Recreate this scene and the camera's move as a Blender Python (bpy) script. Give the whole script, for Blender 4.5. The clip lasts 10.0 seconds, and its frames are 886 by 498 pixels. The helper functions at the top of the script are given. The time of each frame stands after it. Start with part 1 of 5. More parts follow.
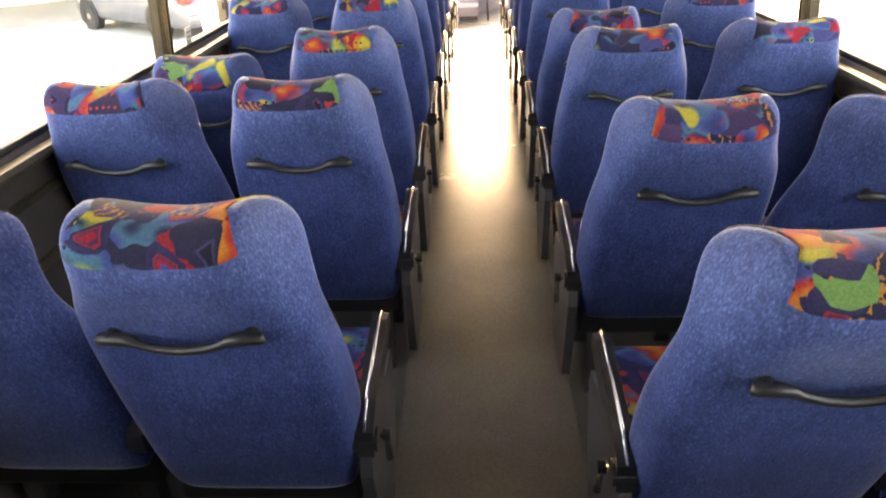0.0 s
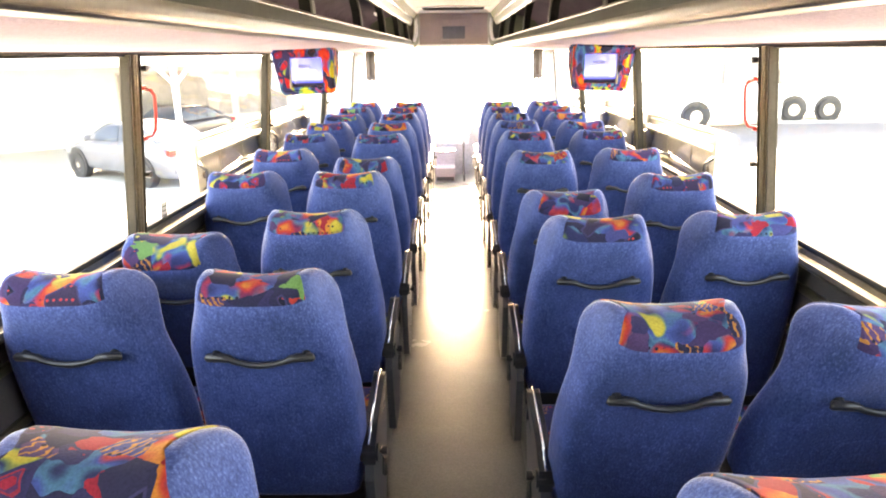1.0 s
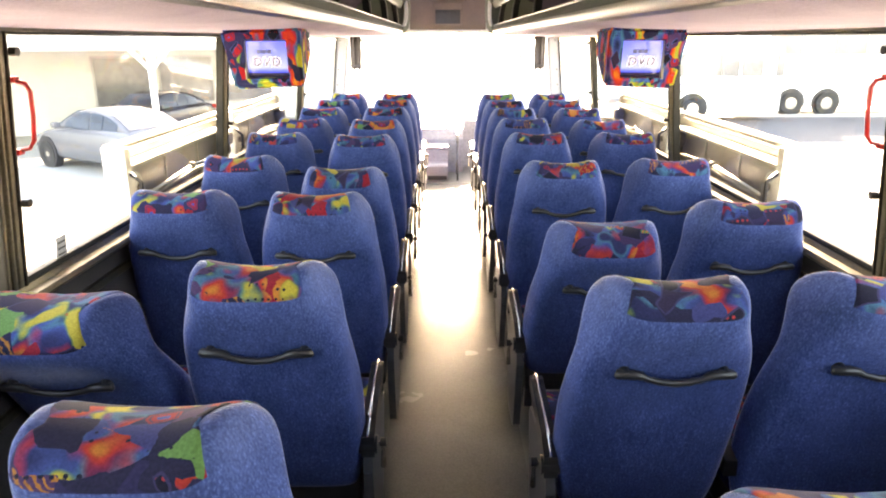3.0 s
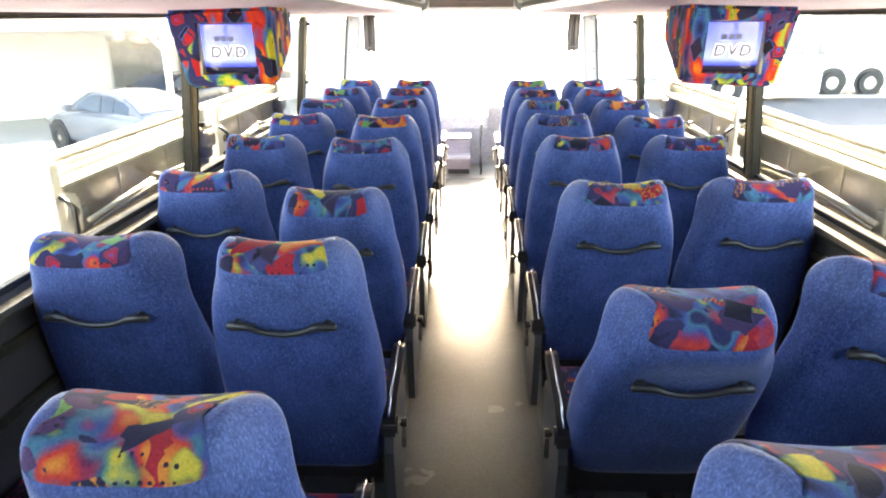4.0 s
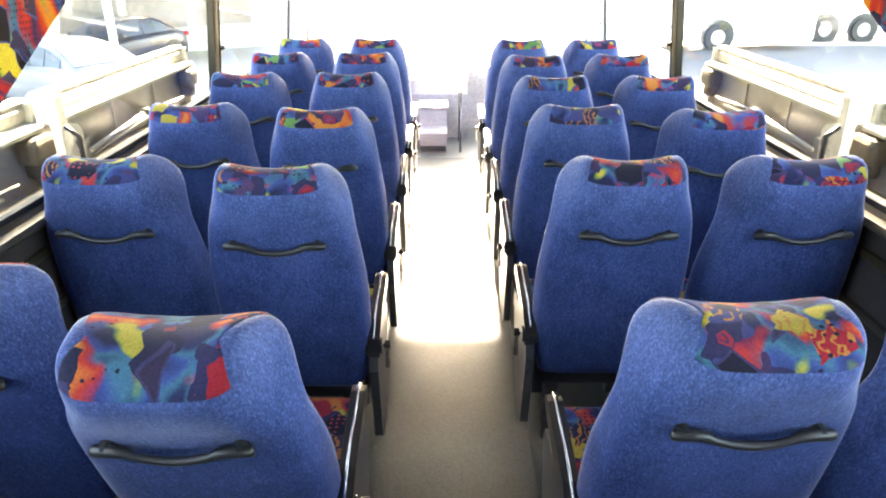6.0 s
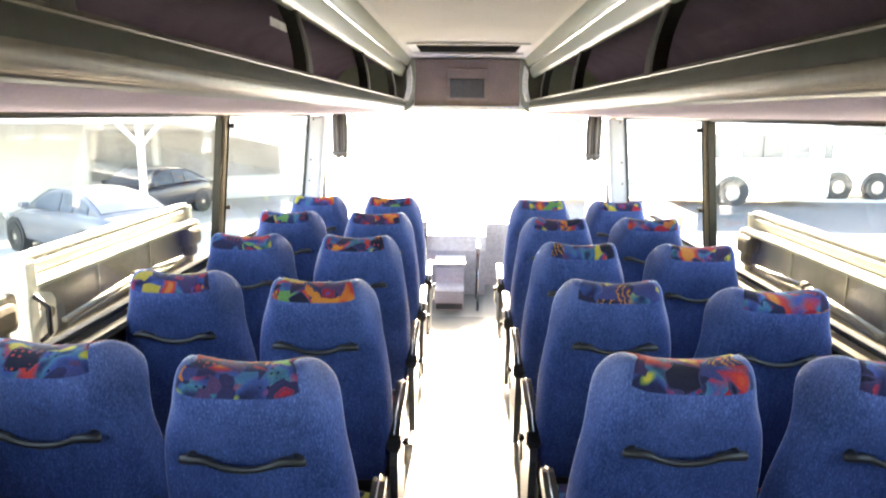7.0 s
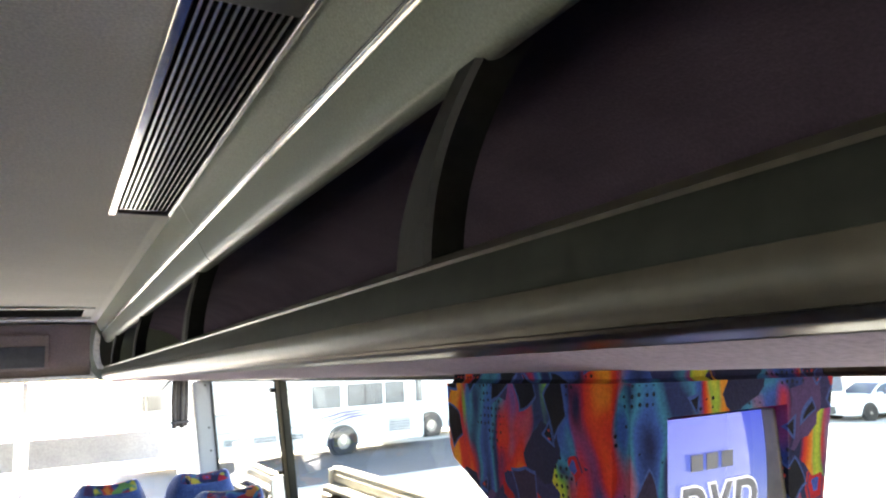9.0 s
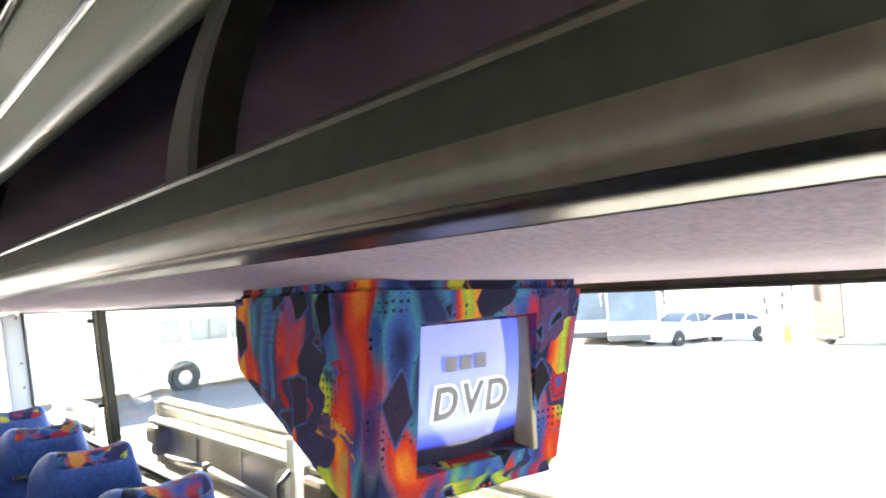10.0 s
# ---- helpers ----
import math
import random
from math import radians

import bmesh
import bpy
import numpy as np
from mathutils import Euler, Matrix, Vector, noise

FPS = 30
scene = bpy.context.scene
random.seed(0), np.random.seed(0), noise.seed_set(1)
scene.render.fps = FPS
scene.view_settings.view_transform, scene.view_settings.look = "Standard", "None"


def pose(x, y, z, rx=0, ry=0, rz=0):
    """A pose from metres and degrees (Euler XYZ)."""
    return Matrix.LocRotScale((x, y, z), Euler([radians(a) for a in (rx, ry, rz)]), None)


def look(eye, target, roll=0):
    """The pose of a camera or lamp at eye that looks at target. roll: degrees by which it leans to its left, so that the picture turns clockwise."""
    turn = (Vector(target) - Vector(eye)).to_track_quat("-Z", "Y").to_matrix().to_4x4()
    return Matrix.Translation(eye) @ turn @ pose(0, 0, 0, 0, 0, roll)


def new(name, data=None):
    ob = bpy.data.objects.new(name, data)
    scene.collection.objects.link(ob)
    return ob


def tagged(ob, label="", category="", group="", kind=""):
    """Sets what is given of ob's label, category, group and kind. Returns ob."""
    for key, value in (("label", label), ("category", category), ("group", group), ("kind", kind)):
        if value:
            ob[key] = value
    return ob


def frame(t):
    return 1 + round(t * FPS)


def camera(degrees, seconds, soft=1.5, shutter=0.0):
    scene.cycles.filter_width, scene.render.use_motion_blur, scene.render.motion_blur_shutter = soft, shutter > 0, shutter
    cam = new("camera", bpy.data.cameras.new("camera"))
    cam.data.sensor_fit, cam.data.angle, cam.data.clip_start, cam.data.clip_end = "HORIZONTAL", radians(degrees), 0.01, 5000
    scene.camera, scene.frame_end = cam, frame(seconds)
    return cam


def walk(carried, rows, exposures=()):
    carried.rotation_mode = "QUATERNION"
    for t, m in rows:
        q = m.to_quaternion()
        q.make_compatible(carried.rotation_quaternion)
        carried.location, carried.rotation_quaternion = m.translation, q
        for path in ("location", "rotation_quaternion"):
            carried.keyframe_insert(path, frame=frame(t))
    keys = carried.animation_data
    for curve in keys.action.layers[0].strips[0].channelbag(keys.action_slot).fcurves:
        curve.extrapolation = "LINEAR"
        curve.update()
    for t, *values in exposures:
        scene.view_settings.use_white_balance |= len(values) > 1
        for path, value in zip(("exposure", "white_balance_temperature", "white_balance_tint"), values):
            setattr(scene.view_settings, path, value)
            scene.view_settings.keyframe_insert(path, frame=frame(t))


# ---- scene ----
cam = camera(66.0, 10.0, 2.0, 0.12)
PATH = [
    (0, look((-0.02, -0.708, 1.532), (-0.128, 1.054, 0.592), -2.4)),
    (0.5, look((0.021, -0.652, 1.62), (-0.06, 1.228, 0.94), -3.1)),
    (1, look((0.01, -0.618, 1.644), (-0.029, 1.304, 1.089), -0.8)),
    (1.5, look((-0.03, -0.567, 1.636), (-0.014, 1.363, 1.113), -0.7)),
    (2, look((-0.039, -0.373, 1.609), (0.019, 1.53, 0.998), -0.3)),
    (2.5, look((-0.004, -0.089, 1.639), (0.022, 1.825, 1.059), -1.3)),
    (2.7, look((-0.043, 0.01, 1.628), (-0.035, 1.927, 1.059), -0.3)),
    (3.8, look((-0.036, 0.757, 1.633), (-0.079, 2.643, 0.968), -0.6)),
    (4, look((-0.028, 0.92, 1.642), (-0.098, 2.812, 0.998), -0.3)),
    (4.5, look((-0.078, 1.274, 1.614), (-0.136, 3.15, 0.924), -0.1)),
    (5, look((-0.051, 1.632, 1.577), (-0.05, 3.475, 0.8), 0.1)),
    (5.2, look((-0.014, 1.79, 1.597), (-0.05, 3.631, 0.817), -0.2)),
    (6.5, look((-0.044, 2.467, 1.644), (-0.027, 4.303, 0.851), 0.1)),
    (6.8, look((-0.033, 2.584, 1.625), (-0.061, 4.502, 1.061), 0.6)),
    (7, look((-0.02, 2.594, 1.663), (-0.076, 4.556, 1.277), 0.6)),
    (7.5, look((-0.001, 2.684, 1.694), (0.057, 4.683, 1.727), -0.7)),
    (8, look((0.046, 2.707, 1.728), (0.319, 4.651, 2.106), 0.4)),
    (8.5, look((0.125, 2.645, 1.702), (0.792, 4.493, 2.083), -1.6)),
    (9, look((0.2, 2.633, 1.689), (1.179, 4.344, 2.019), -2.9)),
    (9.5, look((0.203, 2.616, 1.68), (1.398, 4.209, 1.866), -3.0)),
    (9.9, look((0.239, 2.586, 1.662), (1.545, 4.098, 1.767), -3.0)),
    (10, look((0.257, 2.570, 1.661), (1.589, 4.059, 1.780), -3.0)),
]
EXPOSURES = [(0.0, 5.6, 12300, 27), (0.5, 6.28, 11400, 26), (1.0, 5.93, 10700, 26), (2.0, 5.36, 11200, 25), (2.7, 5.32, 10400, 26), (4.0, 5.45, 8700, 18), (4.5, 5.45, 7800, 15), (6.5, 5.85, 8900, 17), (7.0, 5.2, 8400, 17), (7.5, 3.85, 7700, 16), (8.2, 3.4, 7700, 16), (8.6, 3.55, 7600, 15), (9.0, 4.4, 7500, 15), (10.0, 5.0, 7500, 16)]
walk(cam, PATH, EXPOSURES)

# ---- light ----
world = bpy.data.worlds.new("sky")
scene.world = world
world.use_nodes = True
wn = world.node_tree.nodes
sky = wn.new("ShaderNodeTexSky")
sky.sky_type = "NISHITA"
sky.sun_disc = False
SUN_EL, SUN_AZ = radians(23.5), radians(1.0)      # ahead of the coach, a little to its right
sky.sun_elevation, sky.sun_rotation = SUN_EL, SUN_AZ
world.node_tree.links.new(sky.outputs[0], wn["Background"].inputs[0])
wn["Background"].inputs[1].default_value = 0.15
sun = new("sun", bpy.data.lights.new("sun", "SUN"))
sun.data.energy, sun.data.angle, sun.data.color = 5.0, radians(5.0), (1.0, 0.95, 0.87)
sun.matrix_world = look((0, 0, 30), (-math.sin(SUN_AZ) * math.cos(SUN_EL) * 30, -math.cos(SUN_AZ) * math.cos(SUN_EL) * 30, 30 - math.sin(SUN_EL) * 30))


# ---- materials ----
def material(name, rough=0.6, metal=0.0, spec=0.5):
    m = bpy.data.materials.new(name)
    m.use_nodes = True
    b = m.node_tree.nodes["Principled BSDF"]
    b.inputs["Roughness"].default_value, b.inputs["Metallic"].default_value = rough, metal
    b.inputs["Specular IOR Level"].default_value = spec
    return m, m.node_tree.nodes, m.node_tree.links, b


def coords(n, l, scale=(1, 1, 1), shift=False):
    tc, mp = n.new("ShaderNodeTexCoord"), n.new("ShaderNodeMapping")
    mp.inputs["Scale"].default_value = scale
    l.new(tc.outputs["Object"], mp.inputs["Vector"])
    if shift:
        oi, mul = n.new("ShaderNodeObjectInfo"), n.new("ShaderNodeMath")
        mul.operation = "MULTIPLY"
        mul.inputs[1].default_value = 37.0
        l.new(oi.outputs["Random"], mul.inputs[0])
        l.new(mul.outputs[0], mp.inputs["Location"])
    return mp.outputs[0]


def noise_tex(n, l, vec, scale, detail=3.0, rough=0.55):
    t = n.new("ShaderNodeTexNoise")
    t.inputs["Scale"].default_value, t.inputs["Detail"].default_value, t.inputs["Roughness"].default_value = scale, detail, rough
    l.new(vec, t.inputs["Vector"])
    return t.outputs["Fac"]


def ramp(n, l, fac, stops, mode="LINEAR"):
    r = n.new("ShaderNodeValToRGB")
    r.color_ramp.interpolation = mode
    e = r.color_ramp.elements
    while len(e) < len(stops):
        e.new(0.5)
    for k, (p, c) in zip(e, stops):
        k.position, k.color = p, (*c, 1)
    l.new(fac, r.inputs[0])
    return r.outputs[0]


def mixed(n, l, fac, a, b, mode="MIX"):
    x = n.new("ShaderNodeMix")
    x.data_type, x.blend_type = "RGBA", mode
    for k, v in ((0, fac), (6, a), (7, b)):
        if isinstance(v, (int, float)):
            x.inputs[k].default_value = v
        elif isinstance(v, tuple):
            x.inputs[k].default_value = (*v, 1)
        else:
            l.new(v, x.inputs[k])
    return x.outputs[2]


def bumped(n, l, b, height, strength, distance=0.002):
    k = n.new("ShaderNodeBump")
    k.inputs["Strength"].default_value, k.inputs["Distance"].default_value = strength, distance
    l.new(height, k.inputs["Height"])
    l.new(k.outputs[0], b.inputs["Normal"])


def worn(name, c1, c2, rough=0.6, metal=0.0, big=2.0, fine=60.0, bump=0.2, rough2=None, scale=(1, 1, 1)):
    """A surface of two near colours: broad stains and fine grain."""
    m, n, l, b = material(name, rough, metal)
    v = coords(n, l, scale)
    large, small = noise_tex(n, l, v, big, 4), noise_tex(n, l, v, fine, 2)
    base = ramp(n, l, large, [(0.3, c1), (0.7, c2)])
    grain = ramp(n, l, small, [(0.3, (0.82, 0.82, 0.82)), (0.7, (1.1, 1.1, 1.1))])
    l.new(mixed(n, l, 1.0, base, grain, "MULTIPLY"), b.inputs["Base Color"])
    if rough2 is not None:
        mr = n.new("ShaderNodeMapRange")
        mr.inputs[3].default_value, mr.inputs[4].default_value = rough, rough2
        l.new(large, mr.inputs[0])
        l.new(mr.outputs[0], b.inputs["Roughness"])
    if bump:
        bumped(n, l, b, small, bump)
    return m


def plush():
    """Blue moquette: short pile, brushed lighter and darker."""
    m, n, l, b = material("blue_plush", 0.9, 0, 0.2)
    v = coords(n, l, (1, 1, 1), True)
    large, pile = noise_tex(n, l, v, 7, 4), noise_tex(n, l, coords(n, l, (1.5, 1.5, 0.8), True), 150, 3, 0.65)
    vv = coords(n, l, (90, 90, 22), True)
    streak = noise_tex(n, l, vv, 1.0, 2)
    base = ramp(n, l, large, [(0.30, (0.022, 0.047, 0.150)), (0.50, (0.028, 0.057, 0.186)), (0.70, (0.037, 0.071, 0.218))])
    fleck = ramp(n, l, pile, [(0.36, (0.72, 0.72, 0.75)), (0.50, (1, 1, 1)), (0.60, (1.35, 1.32, 1.22)), (0.70, (2.3, 2.15, 1.75))])
    dash = ramp(n, l, streak, [(0.35, (0.90, 0.90, 0.92)), (0.65, (1.10, 1.10, 1.08))])
    l.new(mixed(n, l, 1.0, mixed(n, l, 1.0, base, fleck, "MULTIPLY"), dash, "MULTIPLY"), b.inputs["Base Color"])
    b.inputs["Sheen Weight"].default_value = 0.62
    b.inputs["Sheen Roughness"].default_value = 0.24
    b.inputs["Sheen Tint"].default_value = (0.72, 0.80, 1.0, 1)
    bumped(n, l, b, pile, 0.5, 0.003)
    return m


def patterned(name="printed_moquette", size=(1, 1, 1), vivid=False):
    """Printed moquette: navy and blue fields, rainbow streaks, dark dice with red spots, fine spotted zones."""
    m, n, l, b = material(name, 0.9, 0, 0.08)
    v = coords(n, l, size, True)
    warp = n.new("ShaderNodeTexNoise")
    warp.inputs["Scale"].default_value, warp.inputs["Detail"].default_value = 9, 1
    l.new(v, warp.inputs["Vector"])
    add = n.new("ShaderNodeVectorMath")
    add.operation = "MULTIPLY_ADD"
    add.inputs[1].default_value = (0.06, 0.06, 0.06)
    l.new(warp.outputs["Color"], add.inputs[0])
    l.new(v, add.inputs[2])
    p = add.outputs[0]

    def turned(vec, scale, angle):
        mp = n.new("ShaderNodeMapping")
        mp.inputs["Scale"].default_value, mp.inputs["Rotation"].default_value = scale, (angle, angle, angle)
        l.new(vec, mp.inputs["Vector"])
        return mp.outputs[0]

    def cells(scale, metric, vec, rnd=1.0):
        c = n.new("ShaderNodeTexVoronoi")
        c.distance = metric
        c.inputs["Scale"].default_value, c.inputs["Randomness"].default_value = scale, rnd
        l.new(vec, c.inputs["Vector"])
        q = n.new("ShaderNodeSeparateColor")
        l.new(c.outputs["Color"], q.inputs[0])
        return c.outputs["Distance"], q.outputs

    def step(fac, at, inside=True):
        return ramp(n, l, fac, [(0.0, (1, 1, 1) if inside else (0, 0, 0)), (at, (0, 0, 0) if inside else (1, 1, 1))], "CONSTANT")

    def both(a, c):
        return mixed(n, l, 1.0, a, c, "MULTIPLY")

    # long soft streaks in three layers: blue ground, red to orange, green to yellow
    q = turned(p, (1.0, 1.0, 0.30 if vivid else 0.45), 0.25)
    k, calm = 15, (0.025 if vivid else 0.05)
    blue = noise_tex(n, l, q, k, 1.0)
    rainbow = ramp(n, l, blue, [(0.34, (0.014, 0.018, 0.07)), (0.48, (0.04, 0.10, 0.36)), (0.56, (0.04, 0.22, 0.34)), (0.64, (0.02, 0.03, 0.11))])
    for shift, lo, hi, tones in (((3.1, 1.7, 5.3), 0.45 + calm, 0.53 + calm, [(0.45, (0.40, 0.03, 0.12)), (0.53, (0.50, 0.015, 0.03)), (0.60, (0.64, 0.06, 0.02)), (0.66, (0.75, 0.28, 0.03))]),
                                 ((7.7, 4.9, 2.2), 0.55 + calm, 0.60 + calm, [(0.55, (0.10, 0.22, 0.36)), (0.61, (0.16, 0.44, 0.06)), (0.66, (0.62, 0.55, 0.06))])):
        mv = n.new("ShaderNodeVectorMath")
        mv.inputs[1].default_value = shift
        l.new(q, mv.inputs[0])
        f = noise_tex(n, l, mv.outputs[0], k * 0.85, 1.5)
        rainbow = mixed(n, l, ramp(n, l, f, [(lo, (0, 0, 0)), (hi, (1, 1, 1))]), rainbow, ramp(n, l, f, tones))
    # angular fields laid over them
    d1, c1 = cells(15 if vivid else 20, "MANHATTAN", turned(p, (1, 1, 1), 0.6))
    fields = ramp(n, l, c1[0], [(0.0, (0.020, 0.021, 0.055)), (0.36, (0.05, 0.07, 0.24)), (0.46, (0.055, 0.035, 0.11)), (0.60, (0.42, 0.018, 0.022)), (0.76, (0.09, 0.05, 0.14)), (0.86, (0.62, 0.20, 0.03)), (0.91, (0.14, 0.38, 0.10)), (0.96, (0.55, 0.45, 0.05))], "CONSTANT")
    # scribbled strokes over some fields
    wave = n.new("ShaderNodeTexWave")
    wave.inputs["Scale"].default_value, wave.inputs["Distortion"].default_value, wave.inputs["Detail"].default_value, wave.inputs["Detail Scale"].default_value = 26, 7.0, 2.0, 2.0
    l.new(turned(p, (1, 1, 1), 0.5), wave.inputs["Vector"])
    stroke = both(step(wave.outputs["Fac"], 0.80, False), step(c1[2], 0.84, False))
    fields = mixed(n, l, stroke, fields, (0.60, 0.26, 0.04))
    col = mixed(n, l, step(c1[1], 0.10 if vivid else 0.36), rainbow, fields)
    # nested rings in a few fields: red, then blue
    ring = ramp(n, l, d1, [(0.0, (0.05, 0.09, 0.40)), (0.20, (0.44, 0.02, 0.03)), (0.38, (0.10, 0.03, 0.10)), (0.46, (0.40, 0.03, 0.04)), (0.55, (0.03, 0.03, 0.10))], "CONSTANT")
    col = mixed(n, l, step(c1[2], 0.14), col, ring)
    # spotted zones
    d3, _ = cells(95 if vivid else 70, "EUCLIDEAN", v, 0.2)
    spot = step(d3, 0.24)
    col = mixed(n, l, both(spot, step(c1[2], 0.80, False)), col, (0.015, 0.015, 0.025))
    # dark dice and ovals with red spots
    d2, c2 = cells(15 if vivid else 12, "CHEBYCHEV", turned(p, (1, 1, 0.8), 0.45), 0.85)
    dice = both(step(d2, 0.31), step(c2[0], 0.62, False))
    face = ramp(n, l, c2[1], [(0.0, (0.010, 0.010, 0.018)), (0.6, (0.035, 0.025, 0.06))], "CONSTANT")
    dark = mixed(n, l, both(spot, step(c2[2], 0.45)), face, (0.62, 0.06, 0.05))
    rim = both(step(d2, 0.345), step(c2[0], 0.62, False))
    col = mixed(n, l, rim, col, (0.05, 0.05, 0.14) if not vivid else (0.05, 0.10, 0.30))
    col = mixed(n, l, dice, col, dark)
    if vivid:
        col = mixed(n, l, 1.0, col, (0.74, 0.74, 0.76), "MULTIPLY")
    else:
        col = mixed(n, l, 0.10, mixed(n, l, 1.0, col, (0.47, 0.45, 0.49), "MULTIPLY"), (0.045, 0.055, 0.15))
    pile = noise_tex(n, l, v, 260, 2)
    grain = ramp(n, l, pile, [(0.3, (0.78, 0.78, 0.78)), (0.7, (1.15, 1.15, 1.15))])
    l.new(mixed(n, l, 1.0, col, grain, "MULTIPLY"), b.inputs["Base Color"])
    b.inputs["Sheen Weight"].default_value = 0.03
    bumped(n, l, b, pile, 0.35)
    return m


def glass(name, tint):
    m, n, l, b = material(name, 0.02)
    out = n["Material Output"]
    n.remove(b)
    tr, gl, mx, fr = n.new("ShaderNodeBsdfTransparent"), n.new("ShaderNodeBsdfGlossy"), n.new("ShaderNodeMixShader"), n.new("ShaderNodeLayerWeight")
    pw = n.new("ShaderNodeMath")
    pw.operation, pw.inputs[1].default_value = "POWER", 5.0
    ml = n.new("ShaderNodeMath")
    ml.operation, ml.inputs[1].default_value, ml.inputs[2].default_value = "MULTIPLY_ADD", 0.60, 0.03
    tr.inputs[0].default_value = (*tint, 1)
    gl.inputs["Roughness"].default_value = 0.02
    l.new(fr.outputs["Facing"], pw.inputs[0])
    l.new(pw.outputs[0], ml.inputs[0])
    l.new(ml.outputs[0], mx.inputs[0])
    l.new(tr.outputs[0], mx.inputs[1])
    l.new(gl.outputs[0], mx.inputs[2])
    l.new(mx.outputs[0], out.inputs[0])
    return m


PLUSH, PRINT, GLASS, TINTED = plush(), patterned(size=(0.84, 0.84, 0.84)), glass("windscreen_glass", (0.93, 0.95, 0.94)), glass("tinted_window_glass", (0.70, 0.72, 0.70))
BLACK = worn("black_plastic", (0.012, 0.012, 0.013), (0.022, 0.022, 0.024), 0.38, bump=0.1)
GREY_PLASTIC = worn("grey_plastic", (0.045, 0.047, 0.05), (0.07, 0.072, 0.075), 0.45, bump=0.15)
CHROME = worn("chrome", (0.62, 0.62, 0.62), (0.75, 0.75, 0.74), 0.16, 1.0, bump=0)
ALUMINIUM = worn("aluminium", (0.50, 0.48, 0.43), (0.66, 0.64, 0.58), 0.32, 1.0, 5, 90, 0.05)
OLIVE = worn("olive_metal", (0.18, 0.155, 0.115), (0.26, 0.225, 0.17), 0.36, 0.7, 4, 90, 0.05)
PILLAR_DARK = worn("pillar_dark_bronze", (0.020, 0.017, 0.013), (0.032, 0.027, 0.020), 0.55, 0.0, 4, 90, 0.05)
PILLAR_DARK.node_tree.nodes["Principled BSDF"].inputs["Specular IOR Level"].default_value = 0.2
PURPLE = worn("purple_graphic", (0.16, 0.12, 0.36), (0.22, 0.17, 0.42), 0.4)
PALE_STUCCO = worn("pale_stucco", (0.50, 0.51, 0.50), (0.62, 0.62, 0.61), 0.9, 0, 0.4, 20, 0.2)
# pale mirror-like copy of the coach glass; sky glare is set in its colour
GLARE_GLASS = worn("glass_with_glare_colour", (0.55, 0.58, 0.60), (0.65, 0.68, 0.70), 0.12, 0.8, 1, 10, 0)
BRONZE = worn("bronze_anodised", (0.12, 0.102, 0.072), (0.18, 0.155, 0.11), 0.34, 0.8, 4, 90, 0.05)
RUBBER = worn("rubber", (0.012, 0.012, 0.012), (0.025, 0.025, 0.024), 0.7)
VINYL = worn("floor_vinyl", (0.095, 0.098, 0.088), (0.135, 0.138, 0.125), 0.30, 0, 3, 140, 0.1, 0.42)
RUNNER = worn("aisle_vinyl", (0.122, 0.126, 0.113), (0.158, 0.162, 0.146), 0.18, 0, 2.2, 120, 0.05, 0.32)
LINER = worn("headliner", (0.70, 0.68, 0.63), (0.79, 0.77, 0.72), 0.95, 0, 1.5, 220, 0.4)
COVE = worn("cove_plastic", (0.235, 0.258, 0.200), (0.270, 0.292, 0.230), 0.32, 0, 1.2, 300, 0.0)
COVE_PALE = worn("pale_cove_plastic", (0.35, 0.375, 0.30), (0.39, 0.415, 0.335), 0.25, 0, 1.2, 300, 0.0)
RACK = worn("rack_carpet", (0.080, 0.054, 0.079), (0.128, 0.088, 0.122), 0.95, 0, 4, 200, 0.5)
RAIL = worn("rack_rail", (0.024, 0.027, 0.021), (0.036, 0.039, 0.031), 0.50, 0.0, 2, 40, 0)
RAIL_BAND = worn("rail_band", (0.088, 0.078, 0.057), (0.122, 0.108, 0.080), 0.33, 0.3, 2, 40, 0)
LILAC = worn("underside_cloth", (0.43, 0.345, 0.415), (0.52, 0.43, 0.495), 0.9, 0, 3, 180, 0.3)
STRIP = worn("cove_strip", (0.80, 0.80, 0.76), (0.88, 0.88, 0.84), 0.16, 0.9, 2, 60, 0)
RAIL_EDGE = worn("rail_edge_metal", (0.12, 0.110, 0.086), (0.155, 0.143, 0.115), 0.36, 1.0, 5, 90, 0.03)
DARK_BROWN = worn("dark_brown_door", (0.030, 0.018, 0.015), (0.045, 0.028, 0.023), 0.6)
MAROON = worn("front_panel", (0.20, 0.150, 0.128), (0.27, 0.205, 0.172), 0.6, 0, 3, 90, 0.15)
SIDE = worn("side_trim", (0.035, 0.03, 0.032), (0.06, 0.05, 0.052), 0.7, 0, 3, 140, 0.25)
SLAT = worn("vent_slat", (0.74, 0.75, 0.74), (0.84, 0.85, 0.84), 0.24, 0.95)
RAIL.node_tree.nodes["Principled BSDF"].inputs["Specular IOR Level"].default_value = 0.12
RIB = worn("rib_moulding", (0.024, 0.024, 0.021), (0.034, 0.033, 0.030), 0.45, bump=0.1)
RIB.node_tree.nodes["Principled BSDF"].inputs["Specular IOR Level"].default_value = 0.2
# near-black without gloss: shade inside the grille and hatch put into a colour
MATT_DARK = worn("matt_cavity_shade", (0.008, 0.008, 0.008), (0.014, 0.014, 0.013), 1.0)
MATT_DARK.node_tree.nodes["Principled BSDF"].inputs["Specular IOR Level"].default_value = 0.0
WHITE = worn("white_paint", (0.72, 0.73, 0.74), (0.82, 0.82, 0.82), 0.3, 0, 0.6, 20, 0.02)
